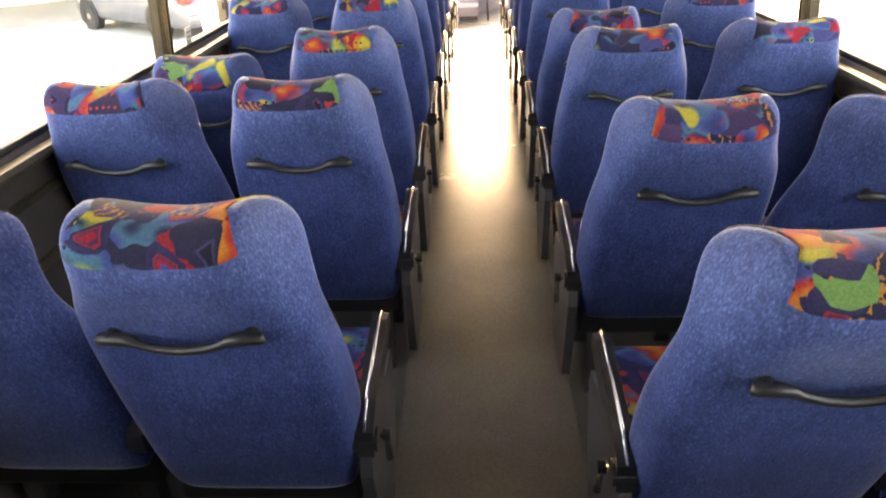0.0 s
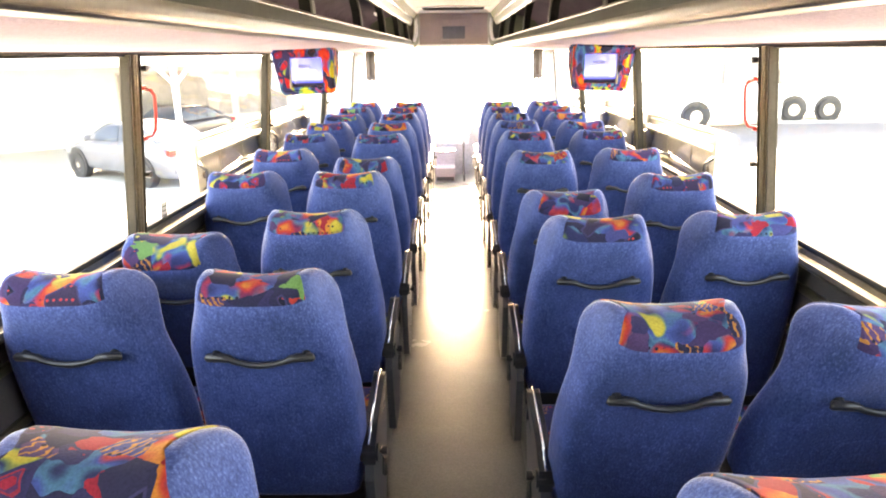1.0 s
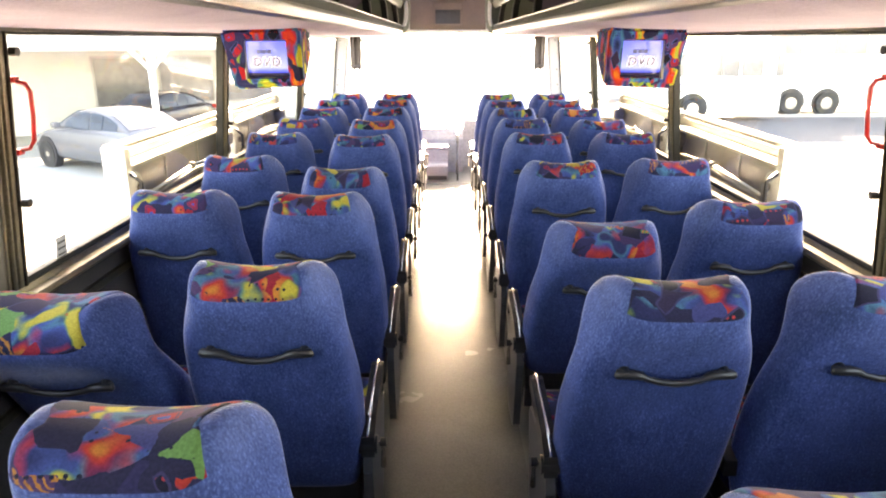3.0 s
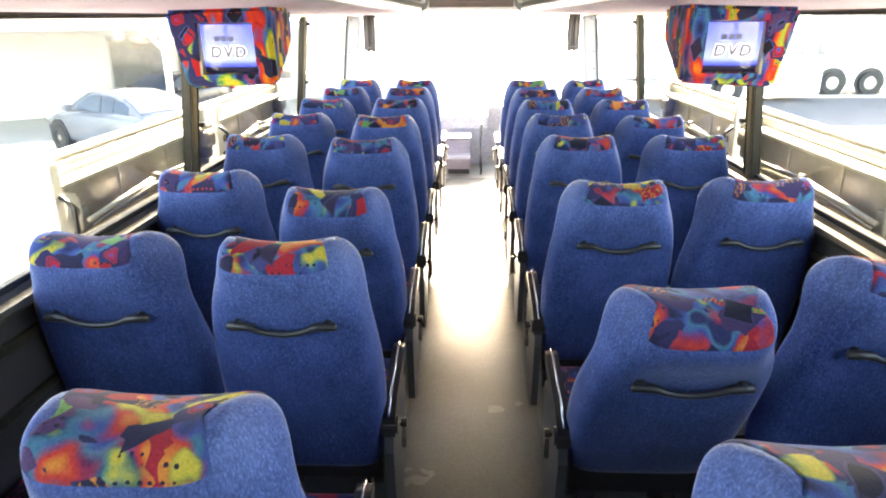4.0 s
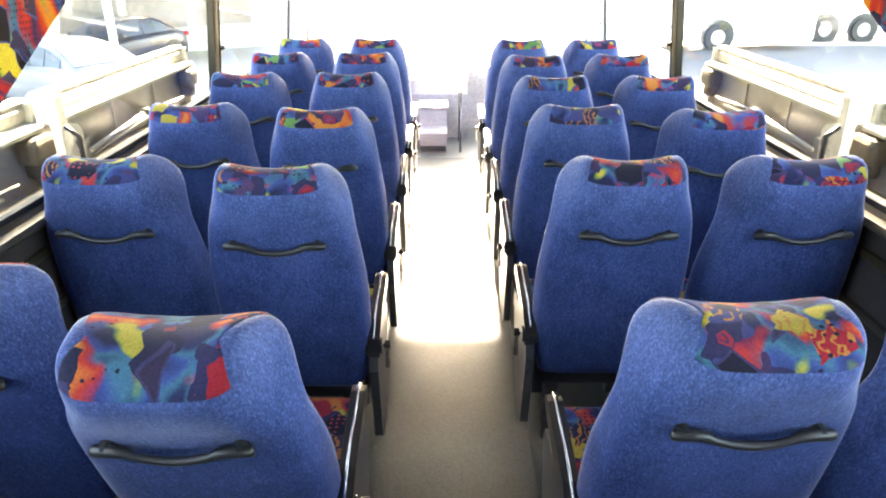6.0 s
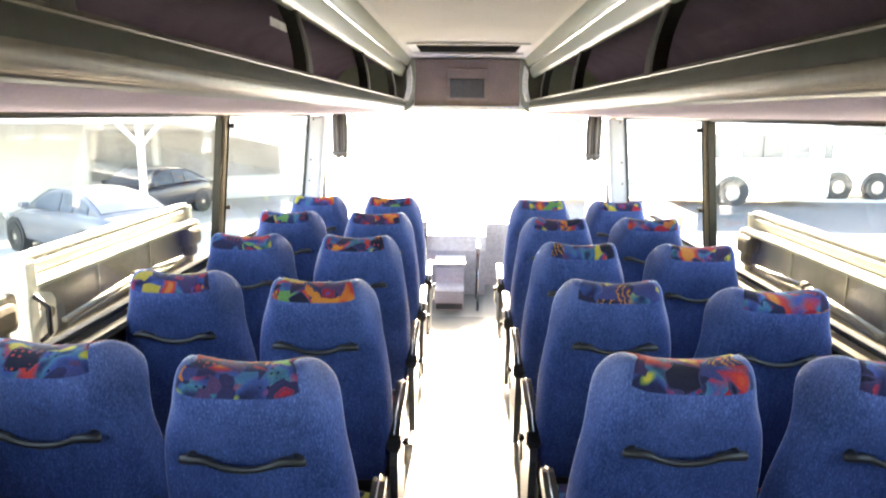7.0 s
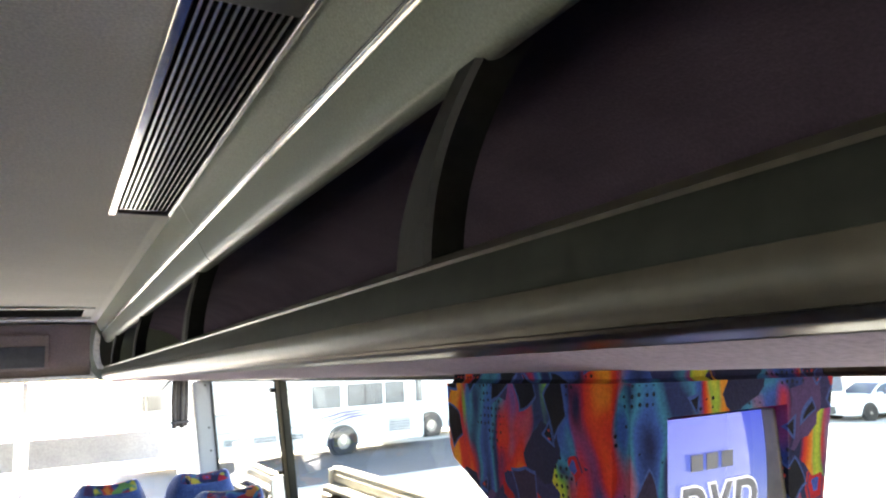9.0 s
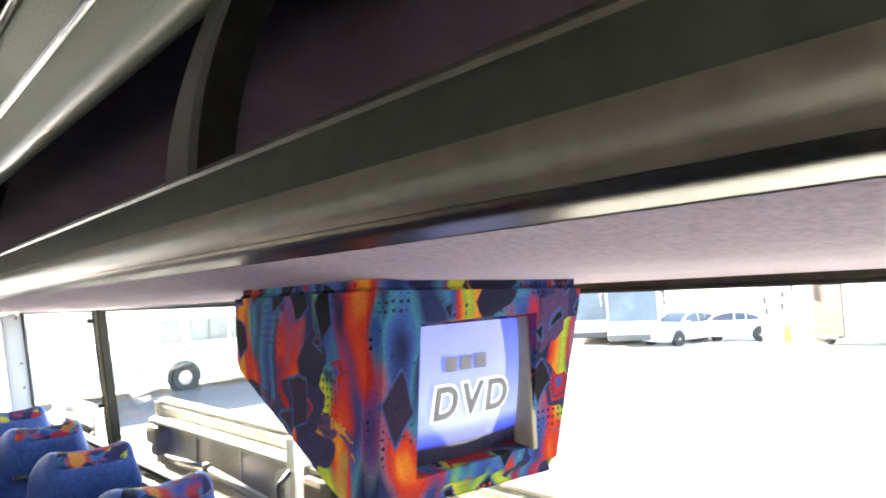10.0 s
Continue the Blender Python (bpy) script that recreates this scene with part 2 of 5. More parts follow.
CREAM = worn("cream_paint", (0.70, 0.69, 0.64), (0.80, 0.79, 0.74), 0.45, 0, 1, 40, 0.05)
DOOR_INNER = worn("door_inner_skin", (0.31, 0.28, 0.25), (0.43, 0.395, 0.355), 0.42, 0.2, 3, 60, 0.1)
DOOR_BAND = worn("door_band_satin", (0.56, 0.52, 0.44), (0.72, 0.68, 0.58), 0.38, 0.3, 4, 60, 0.05)
DOOR_EDGE = worn("door_edge_cream", (0.46, 0.44, 0.385), (0.58, 0.56, 0.50), 0.42, 0, 5, 70, 0.05)
ASPHALT_SHADE = worn("asphalt", (0.05, 0.05, 0.055), (0.085, 0.085, 0.09), 0.85, 0, 0.15, 30, 0.4)
CONCRETE = worn("concrete", (0.36, 0.35, 0.33), (0.48, 0.47, 0.44), 0.85, 0, 0.3, 12, 0.3)
SILVER_CAR = worn("silver_car_paint", (0.125, 0.13, 0.15), (0.155, 0.16, 0.18), 0.25, 0.3, 0.5, 40, 0)
DARK_CAR = worn("dark_car_paint", (0.03, 0.032, 0.04), (0.045, 0.048, 0.06), 0.25, 0.2, 0.5, 40, 0)
CAR_GLASS = worn("car_window_glass", (0.03, 0.045, 0.07), (0.045, 0.065, 0.10), 0.22, 0, 1, 10, 0)
CAR_GLASS.node_tree.nodes["Principled BSDF"].inputs["Specular IOR Level"].default_value = 0.28
BUS_GLASS = worn("coach_side_glass", (0.10, 0.10, 0.105), (0.21, 0.21, 0.215), 0.15, 0, 0.9, 10, 0)
YELLOW = worn("yellow_paint", (0.60, 0.42, 0.06), (0.70, 0.50, 0.09), 0.5, 0, 1, 30, 0.05)
BLUE_GLASS = worn("blue_glass", (0.06, 0.09, 0.13), (0.09, 0.13, 0.18), 0.12, 0, 1, 10, 0)
DARK_CASTING = worn("dark_brown_casting", (0.12, 0.095, 0.070), (0.19, 0.155, 0.115), 0.5, 0.3, 8, 60, 0.2)
LABEL_GREY = worn("label_grey", (0.42, 0.42, 0.44), (0.50, 0.50, 0.52), 0.5, 0, 6, 60, 0)
RED = worn("red_plastic", (0.50, 0.015, 0.012), (0.62, 0.025, 0.02), 0.35, bump=0.05)
GREY_PANEL = worn("grey_panel", (0.30, 0.30, 0.31), (0.38, 0.38, 0.39), 0.5, 0, 2, 30, 0.05)
CONSOLE = worn("console_grey", (0.34, 0.335, 0.345), (0.42, 0.415, 0.425), 0.5, 0, 3, 60, 0.1)
CASING = worn("pillar_casing", (0.30, 0.31, 0.32), (0.33, 0.34, 0.35), 0.5, 0, 1.2, 320, 0.03)
BLIND = worn("blind_cloth", (0.022, 0.020, 0.019), (0.04, 0.037, 0.034), 0.9, 0, 6, 160, 0.3)
VISOR = worn("visor_vinyl", (0.33, 0.32, 0.32), (0.40, 0.39, 0.385), 0.6, 0, 5, 90, 0.1)
vn, vl = VISOR.node_tree.nodes, VISOR.node_tree.links
lets = vn.new("ShaderNodeBsdfTranslucent")
lets.inputs[0].default_value = (0.75, 0.74, 0.72, 1)
both = vn.new("ShaderNodeMixShader")
both.inputs[0].default_value = 0.06
vl.new(vn["Principled BSDF"].outputs[0], both.inputs[1])
vl.new(lets.outputs[0], both.inputs[2])
vl.new(both.outputs[0], vn["Material Output"].inputs[0])


# ---- mesh helpers ----
def mesh_of(name, verts, faces, mat, smooth=False):
    me = bpy.data.meshes.new(name)
    me.from_pydata([tuple(v) for v in verts], [], faces)
    bm = bmesh.new()
    bm.from_mesh(me)
    bmesh.ops.recalc_face_normals(bm, faces=bm.faces)
    bm.to_mesh(me)
    bm.free()
    for p in me.polygons:
        p.use_smooth = smooth
    me.materials.append(mat)
    return me


def box_bm(lo, hi, bevel=0.0, seg=2):
    bm = bmesh.new()
    bmesh.ops.create_cube(bm, size=1)
    for v in bm.verts:
        v.co = Vector([(a + b) / 2 + c * (b - a) for a, b, c in zip(lo, hi, v.co)])
    if bevel:
        bmesh.ops.bevel(bm, geom=bm.edges[:], offset=bevel, segments=seg, affect="EDGES", profile=0.6)
    return bm


def bm_mesh(name, bm, mat, smooth=False):
    me = bpy.data.meshes.new(name)
    bm.to_mesh(me)
    bm.free()
    for p in me.polygons:
        p.use_smooth = smooth
    me.materials.append(mat)
    return me


def box(name, lo, hi, mat, bevel=0.0, smooth=False):
    return bm_mesh(name, box_bm(lo, hi, bevel), mat, smooth)


def prism(name, outline, axis, a, b, mat, smooth=False):
    """A closed outline in the plane across an axis ('x': y,z; 'y': x,z; 'z': x,y), drawn out from a to b."""
    def at(p, d):
        return {"x": (d, p[0], p[1]), "y": (p[0], d, p[1]), "z": (p[0], p[1], d)}[axis]
    n = len(outline)
    verts = [at(p, a) for p in outline] + [at(p, b) for p in outline]
    faces = [(i, (i + 1) % n, n + (i + 1) % n, n + i) for i in range(n)] + [tuple(range(n)), tuple(range(n, 2 * n))]
    return mesh_of(name, verts, faces, mat, smooth)


def tube(name, points, radius, mat, sides=10, flat=1.0):
    """A round bar along points; radius may be one number or one for each point."""
    pts = [Vector(p) for p in points]
    rad = radius if isinstance(radius, (list, tuple)) else [radius] * len(pts)
    verts, faces = [], []
    for i, p in enumerate(pts):
        d = (pts[min(i + 1, len(pts) - 1)] - pts[max(i - 1, 0)]).normalized()
        up = Vector((0, 0, 1)) if abs(d.z) < 0.9 else Vector((0, 1, 0))
        s = d.cross(up).normalized()
        u = s.cross(d)
        for k in range(sides):
            a = 2 * math.pi * k / sides
            verts.append(p + s * (math.cos(a) * rad[i]) + u * (math.sin(a) * rad[i] * flat))
    for i in range(len(pts) - 1):
        for k in range(sides):
            faces.append((i * sides + k, i * sides + (k + 1) % sides, (i + 1) * sides + (k + 1) % sides, (i + 1) * sides + k))
    faces += [tuple(range(sides)), tuple(range((len(pts) - 1) * sides, len(pts) * sides))]
    return mesh_of(name, verts, faces, mat, True)


def disc(name, centre, axis, radius, depth, mat, sides=24, inner=0.0):
    """A cylinder or, with inner, a ring round an axis, centred."""
    prof = [(radius, -depth / 2), (radius, depth / 2), (inner, depth / 2), (inner, -depth / 2)]
    verts, faces = [], []
    c = Vector(centre)
    for k in range(sides):
        a = 2 * math.pi * k / sides
        for r, h in prof:
            p = {"x": (h, math.cos(a) * r, math.sin(a) * r), "y": (math.cos(a) * r, h, math.sin(a) * r), "z": (math.cos(a) * r, math.sin(a) * r, h)}[axis]
            verts.append(c + Vector(p))
    for k in range(sides):
        j = (k + 1) % sides
        for q in range(4):
            if inner == 0 and q == 2:
                continue
            faces.append((k * 4 + q, k * 4 + (q + 1) % 4, j * 4 + (q + 1) % 4, j * 4 + q))
    return mesh_of(name, verts, faces, mat, False)


def part(name, me, parent, label="", m=None):
    ob = new(name, me)
    ob.parent = parent
    if m is not None:
        ob.matrix_basis = m
    return tagged(ob, label)


def thing(name, label, category, group="", kind="", at=None, data=None):
    ob = new(name, data)
    if at is not None:
        ob.matrix_basis = at
    return tagged(ob, label, category, group, kind)


def smooth01(x, a, b):
    k = min(1.0, max(0.0, (x - a) / (b - a)))
    return k * k * (3 - 2 * k)

# ---- the coach: shell ----
Y0, Y1 = -2.0, 9.35            # inside length
PILLARS_AT = {-1: [-1.95, 0.0, 1.95, 3.83, 5.89, 7.82], 1: [-1.9, 0.06, 2.04, 3.96, 6.03, 7.88]}
SILL, WTOP, GX = 0.945, 1.662, 1.20
TUMBLE = 0.095                 # the side windows lean inwards by this much per metre of height


def leaned(me, sx):
    """Shears a window part so that it follows the leaning side wall."""
    for v in me.vertices:
        v.co.x += sx * (0.050 - TUMBLE * (v.co.z - SILL))
    return me


thing("floor", "worn grey-green vinyl coach floor", "floor", kind="structure", data=box("floor", (-1.27, Y0 - 0.08, -0.12), (1.27, Y1 - 0.1, 0.0), VINYL))
thing("aisle_runner", "smooth darker vinyl strip along the aisle", "floor covering", kind="structure", data=box("aisle_runner", (-0.285, Y0, 0.0005), (0.285, 8.1, 0.006), RUNNER, 0.002))
thing("ground", "pale sunlit concrete yard", "ground", kind="structure", data=box("ground", (-900, -900, -1.6), (900, 900, -1.5), CONCRETE))
# dark strip fitted to the coaches' cast shadow, drawn as one with the asphalt
thing("road", "grey strip in front of the parked coaches, asphalt road and their shadow in one", "road", kind="structure", data=box("road", (0.5, 21.9, -1.499), (160, 29.2, -1.488), ASPHALT_SHADE))

for side, sx in (("left", -1), ("right", 1)):
    PILLARS = PILLARS_AT[sx]
    thing("wall_" + side, "dark carpeted lower side wall of the coach", "wall", kind="structure",
                 data=box("wall", (min(sx * 1.25, sx * 1.31), Y0, -0.1), (max(sx * 1.25, sx * 1.31), Y1 - 0.25, SILL - 0.03), SIDE))
    thing("wall_" + side + "_upper", "side wall above the windows", "wall", kind="structure",
                  data=box("wall_upper", (min(sx * 1.185, sx * 1.27), Y0, WTOP + 0.03), (max(sx * 1.185, sx * 1.27), Y1 - 0.2, 2.24), SIDE))
    # window sill trim, a ribbed dark metal ledge with a pale upper edge
    ledge = [(sx * x, z) for x, z in ((1.31, SILL - 0.03), (1.20, SILL - 0.03), (1.192, SILL - 0.018), (1.20, SILL - 0.004), (1.226, SILL), (1.233, SILL + 0.016), (1.31, SILL + 0.016))]
    thing("trim_sill_" + side, "bronze metal window ledge", "trim", kind="structure", data=prism("sill", ledge, "y", Y0, 8.9, BRONZE))
    for zz in (0.62, 0.80):
        thing("trim_" + side, "dark horizontal trim strip on the side wall", "trim", kind="structure",
              data=box("strip", (min(sx * 1.236, sx * 1.252), Y0, zz), (max(sx * 1.236, sx * 1.252), 8.6, zz + 0.03), BRONZE, 0.004))
    head = [(sx * x, z) for x, z in ((1.27, WTOP + 0.03), (1.142, WTOP + 0.03), (1.142, WTOP + 0.004), (1.154, WTOP - 0.012), (1.27, WTOP - 0.012))]
    thing("trim_head_" + side, "thin metal rail above the windows", "trim", kind="structure", data=prism("head", head, "y", Y0, 8.9, BRONZE))
    for i in range(len(PILLARS) - 1):
        a, b = PILLARS[i] + 0.036, PILLARS[i + 1] - 0.036
        w = thing("window_%d" % (i + 1 + (0 if sx < 0 else 10)), "lightly tinted coach side window", "window", kind="structure")
        pane = part("pane", leaned(box("pane", (min(sx * GX, sx * (GX + 0.006)), a, SILL + 0.016), (max(sx * GX, sx * (GX + 0.006)), b, WTOP - 0.012), TINTED), sx), w)
        for nm, lo, hi in (("frame_bottom", (1.188, a, SILL + 0.016), (1.215, b, SILL + 0.036)), ("frame_top", (1.188, a, WTOP - 0.020), (1.215, b, WTOP - 0.012))):
            part(nm, leaned(box(nm, (min(sx * lo[0], sx * hi[0]), lo[1], lo[2]), (max(sx * lo[0], sx * hi[0]), hi[1], hi[2]), RUBBER, 0.003), sx), w)
    for i, py in enumerate(PILLARS[:-1]):
        p = thing("pillar", "window pillar of bronze and dark metal strips", "pillar", "window pillars")
        for a, b, x, mat in ((-0.048, -0.038, 1.172, PILLAR_DARK), (-0.038, -0.020, 1.178, OLIVE), (-0.020, -0.008, 1.185, RUBBER), (-0.008, 0.002, 1.174, OLIVE), (0.002, 0.020, 1.185, RUBBER), (0.020, 0.038, 1.178, OLIVE), (0.038, 0.048, 1.172, PILLAR_DARK)):
            part("strip", leaned(box("strip", (min(sx * x, sx * 1.212), py + a, SILL + 0.016), (max(sx * x, sx * 1.212), py + b, WTOP - 0.012), mat, 0.005), sx), p)
        for zz in (1.20, 1.60):
            part("latch", leaned(disc("latch", (sx * 1.162, py + 0.053, zz), "x", 0.012, 0.02, BLACK, 12), sx), p, "small black window latch")

# the broad pale casings of the front pillars
for sx in (-1, 1):
    py = PILLARS_AT[sx][-1]
    p = thing("pillar", "broad pale grey casing of the front window pillar", "pillar", "front pillars")
    part("casing", leaned(box("casing", (min(sx * 1.085, sx * 1.212), py - 0.04, SILL + 0.017), (max(sx * 1.085, sx * 1.212), py + 0.07, WTOP - 0.013), CASING, 0.018), sx), p)
    part("seal", leaned(box("seal", (min(sx * 1.196, sx * 1.214), py - 0.052, SILL + 0.017), (max(sx * 1.196, sx * 1.214), py - 0.041, WTOP - 0.013), RUBBER, 0.003), sx), p, "black window seal")
    part("edge_strip", leaned(box("edge_strip", (min(sx * 1.078, sx * 1.084), py - 0.02, SILL + 0.03), (max(sx * 1.078, sx * 1.084), py + 0.05, WTOP - 0.03), CREAM, 0.002), sx), p, "cream edge strip")
    for zz in (1.16, 1.32, 1.62):
        part("screw", leaned(disc("screw", (sx * 1.165, py - 0.042, zz), "y", 0.008, 0.008, GREY_PLASTIC, 10), sx), p, "small grey screw")

sticker = thing("window_notice", "small pale grey notice stuck low on the glass", "notice")
part("sheet", leaned(box("sheet", (-1.1985, 2.19, 0.972), (-1.1965, 2.25, 1.045), LABEL_GREY, 0.0005), -1), sticker)
for k in range(3):
    part("text_bar", leaned(box("text_bar", (-1.1962, 2.198, 0.985 + 0.019 * k), (-1.1955, 2.242, 0.991 + 0.019 * k), GREY_PLASTIC), -1), sticker)

# emergency release bars on the window pillars, bent red tube
for sx in (-1, 1):
    py = PILLARS_AT[sx][2]
    h = thing("emergency_handle", "red bent emergency window release bar", "handle", "release bars")
    pts = [(sx * 1.172, py + 0.062, 1.345), (sx * 1.145, py + 0.060, 1.35), (sx * 1.132, py + 0.059, 1.37), (sx * 1.129, py + 0.059, 1.435), (sx * 1.132, py + 0.059, 1.50), (sx * 1.145, py + 0.060, 1.52), (sx * 1.172, py + 0.062, 1.525)]
    part("bar", leaned(tube("bar", pts, 0.006, RED), sx), h)
    for zz in (1.34, 1.53):
        part("bracket", leaned(box("bracket", (min(sx * 1.166, sx * 1.199), py + 0.044, zz - 0.008), (max(sx * 1.166, sx * 1.199), py + 0.074, zz + 0.008), RED, 0.004), sx), h)

# rear wall and roof
thing("wall_rear", "dark carpeted rear wall", "wall", kind="structure", data=box("wall_rear", (-1.27, Y0 - 0.08, -0.1), (1.27, Y0, 2.24), SIDE))
thing("roof", "white coach roof", "roof", kind="structure", data=box("roof", (-1.29, Y0 - 0.1, 2.24), (1.29, Y1, 2.30), WHITE, 0.02))
CEIL = 2.122
thing("ceiling", "grey-brown fabric headliner", "ceiling", kind="structure", data=prism("ceiling", [(-0.47, CEIL - 0.012), (-0.455, CEIL - 0.012), (-0.43, CEIL - 0.002), (0, CEIL + 0.004), (0.43, CEIL - 0.002), (0.455, CEIL - 0.012), (0.47, CEIL - 0.012), (0.47, CEIL + 0.05), (-0.47, CEIL + 0.05)], "y", Y0, 8.36, LINER))

# ---- parcel racks ----
RIBS = {-1: [4.80 + 1.385 * k for k in range(-5, 3)], 1: [3.21 + 1.425 * k for k in range(-4, 4)]}
SEAMS = [4.37 - 2.75, 4.37, 4.37 + 2.75]
for side, sx in (("left", -1), ("right", 1)):
    R = thing("parcel_rack", "long open overhead parcel rack with dark carpet lining", "luggage rack", "parcel racks")
    def pr(name, outline, mat, a=Y0, b=8.28, label=""):
        return part(name, prism(name, [(sx * x, z) for x, z in outline], "y", a, b, mat, False), R, label)
    # rail: upper face, ridge, band, bright lower edge
    def curve(pts, n=5):
        """The points joined by a smooth line (Catmull-Rom)."""
        out = []
        for i in range(len(pts) - 1):
            p = [pts[max(0, i - 1)], pts[i], pts[i + 1], pts[min(len(pts) - 1, i + 2)]]
            for k in range(n):
                u = k / n
                out.append(tuple(0.5 * (2 * p[1][j] + (p[2][j] - p[0][j]) * u + (2 * p[0][j] - 5 * p[1][j] + 4 * p[2][j] - p[3][j]) * u * u + (3 * p[1][j] - p[0][j] - 3 * p[2][j] + p[3][j]) * u ** 3) for j in (0, 1)))
        return out + [pts[-1]]

    def skin(name, outer, back_, mat, label, a=Y0, b=8.28):
        """A rounded front skin with a flat back, drawn out along the coach."""
        out = [(sx * x, z) for x, z in outer + back_]
        me = prism(name, out, "y", a, b, mat)
        return part(name, me, R, label)

    skin("rail_face", curve([(0.530, 1.7820), (0.519, 1.7839), (0.512, 1.7780), (0.5085, 1.7660), (0.5065, 1.7529), (0.5060, 1.7396)]), [(0.56, 1.7396), (0.56, 1.7766)], RAIL, "dark grey-green satin rail face")
    pr("rail_lip", [(0.538, 1.7865), (0.521, 1.7905), (0.5085, 1.7806), (0.5105, 1.7773), (0.519, 1.7846), (0.538, 1.7826)], RAIL_BAND, label="thin rail lip")
    skin("rail_band", curve([(0.5035, 1.7389), (0.5020, 1.7317), (0.5025, 1.7224), (0.505, 1.7131), (0.5095, 1.7058)]), [(0.56, 1.7058), (0.56, 1.7389)], RAIL_BAND, "brown satin metal band")
    skin("rail_edge", curve([(0.5085, 1.7052), (0.512, 1.7012), (0.520, 1.6976), (0.545, 1.6942)]), [(0.60, 1.6930), (0.60, 1.7052)], RAIL_EDGE, "polished lower rail edge")
    pr("underside", [(0.545, 1.6936), (0.565, 1.6885), (0.595, 1.6825), (0.63, 1.6770), (0.68, 1.6725), (0.85, 1.6680), (1.08, 1.6635), (1.145, 1.6590), (1.165, 1.6620), (1.165, 1.6800), (0.70, 1.6950), (0.60, 1.7050), (0.60, 1.6935)], LILAC, label="lilac-grey cloth underside")
    pr("shelf", [(0.56, 1.7280), (1.185, 1.6940), (1.185, 1.7190), (0.56, 1.7440)], RACK)
    skin("lining", curve([(1.12, 1.725), (1.105, 1.80), (1.07, 1.91), (0.98, 2.01), (0.80, 2.065), (0.58, 2.06)], 7), [(0.57, 1.985), (0.558, 1.985), (0.54, 2.10), (1.185, 2.10), (1.185, 1.725)], RACK, "dark purple carpet lining")
    # ceiling cove with a bright strip
    ys = [Y0] + SEAMS + [8.28]
    for k in range(len(ys) - 1):
        a, b = ys[k] + 0.002, ys[k + 1] - 0.002
        skin("cove_upper", curve([(0.455, 2.109), (0.465, 2.088), (0.477, 2.066), (0.489, 2.047)]), [(0.51, 2.05), (0.49, 2.1095), (0.457, 2.1095)], COVE_PALE, "pale upper cove panel", a, b)
        skin("cove", curve([(0.493, 2.031), (0.4965, 2.022), (0.503, 2.008), (0.510, 1.993), (0.518, 1.978), (0.528, 1.968), (0.542, 1.965), (0.556, 1.970)]), [(0.556, 1.99), (0.54, 2.03), (0.505, 2.034)], COVE, "grey-green moulded cove panel", a, b)
        skin("light_strip", curve([(0.4885, 2.047), (0.4855, 2.044), (0.4845, 2.040), (0.4870, 2.035), (0.492, 2.032)]), [(0.50, 2.034), (0.50, 2.048)], STRIP, "glossy pale strip along the cove", a, b)
    for ry in RIBS[sx]:
        if ry < 8.2:
            rows_, verts, faces = 12, [], []
            for k in range(rows_ + 1):           # curved: upright below, swept back and wider towards the cove
                q = k / rows_
                z = 1.78 + 0.205 * q
                xf = 0.513 + 0.020 * q * q
                ya, yb = 0.006 - 0.020 * q - 0.095 * q ** 2.6, 0.080 - 0.140 * q ** 1.8
                for x, y in ((xf + 0.006, ya), (xf, ya + 0.008), (xf, yb - 0.008), (xf + 0.006, yb), (xf + 0.05, yb - 0.012), (xf + 0.05, ya + 0.012)):
                    verts.append((sx * x, ry + y, z))
            for k in range(rows_):
                for j in range(6):
                    faces.append((k * 6 + j, k * 6 + (j + 1) % 6, (k + 1) * 6 + (j + 1) % 6, (k + 1) * 6 + j))
            faces += [tuple(range(6)), tuple(range(rows_ * 6, rows_ * 6 + 6))]
            part("rib", mesh_of("rib", verts, faces, RIB, False), R, "dark moulded rib across the rack opening")
    # front end of the rack: pale rounded frame
    part("end_frame", prism("end_frame", [(sx * x, z) for x, z in ((0.43, 2.10), (0.42, 2.0), (0.425, 1.85), (0.44, 1.76), (0.49, 1.69), (0.60, 1.672), (1.185, 1.672), (1.185, 2.1))], "y", 8.285, 8.36, COVE), R, "pale rack end panel")
    part("end_bow", prism("end_bow", [(sx * x, z) for x, z in ((0.455, 2.05), (0.445, 1.95), (0.45, 1.85), (0.475, 1.775), (0.53, 1.77), (0.50, 1.80), (0.485, 1.86), (0.48, 1.94), (0.485, 2.0))], "y", 8.18, 8.284, CREAM), R, "pale curved end bow")
    if sx < 0:
        # a pale tag hanging by the second rib
        thing("rack_label", "small white label plate in the parcel rack", "label", data=box("rack_label", (-0.575, 4.60, 1.908), (-0.571, 4.88, 1.931), WHITE))

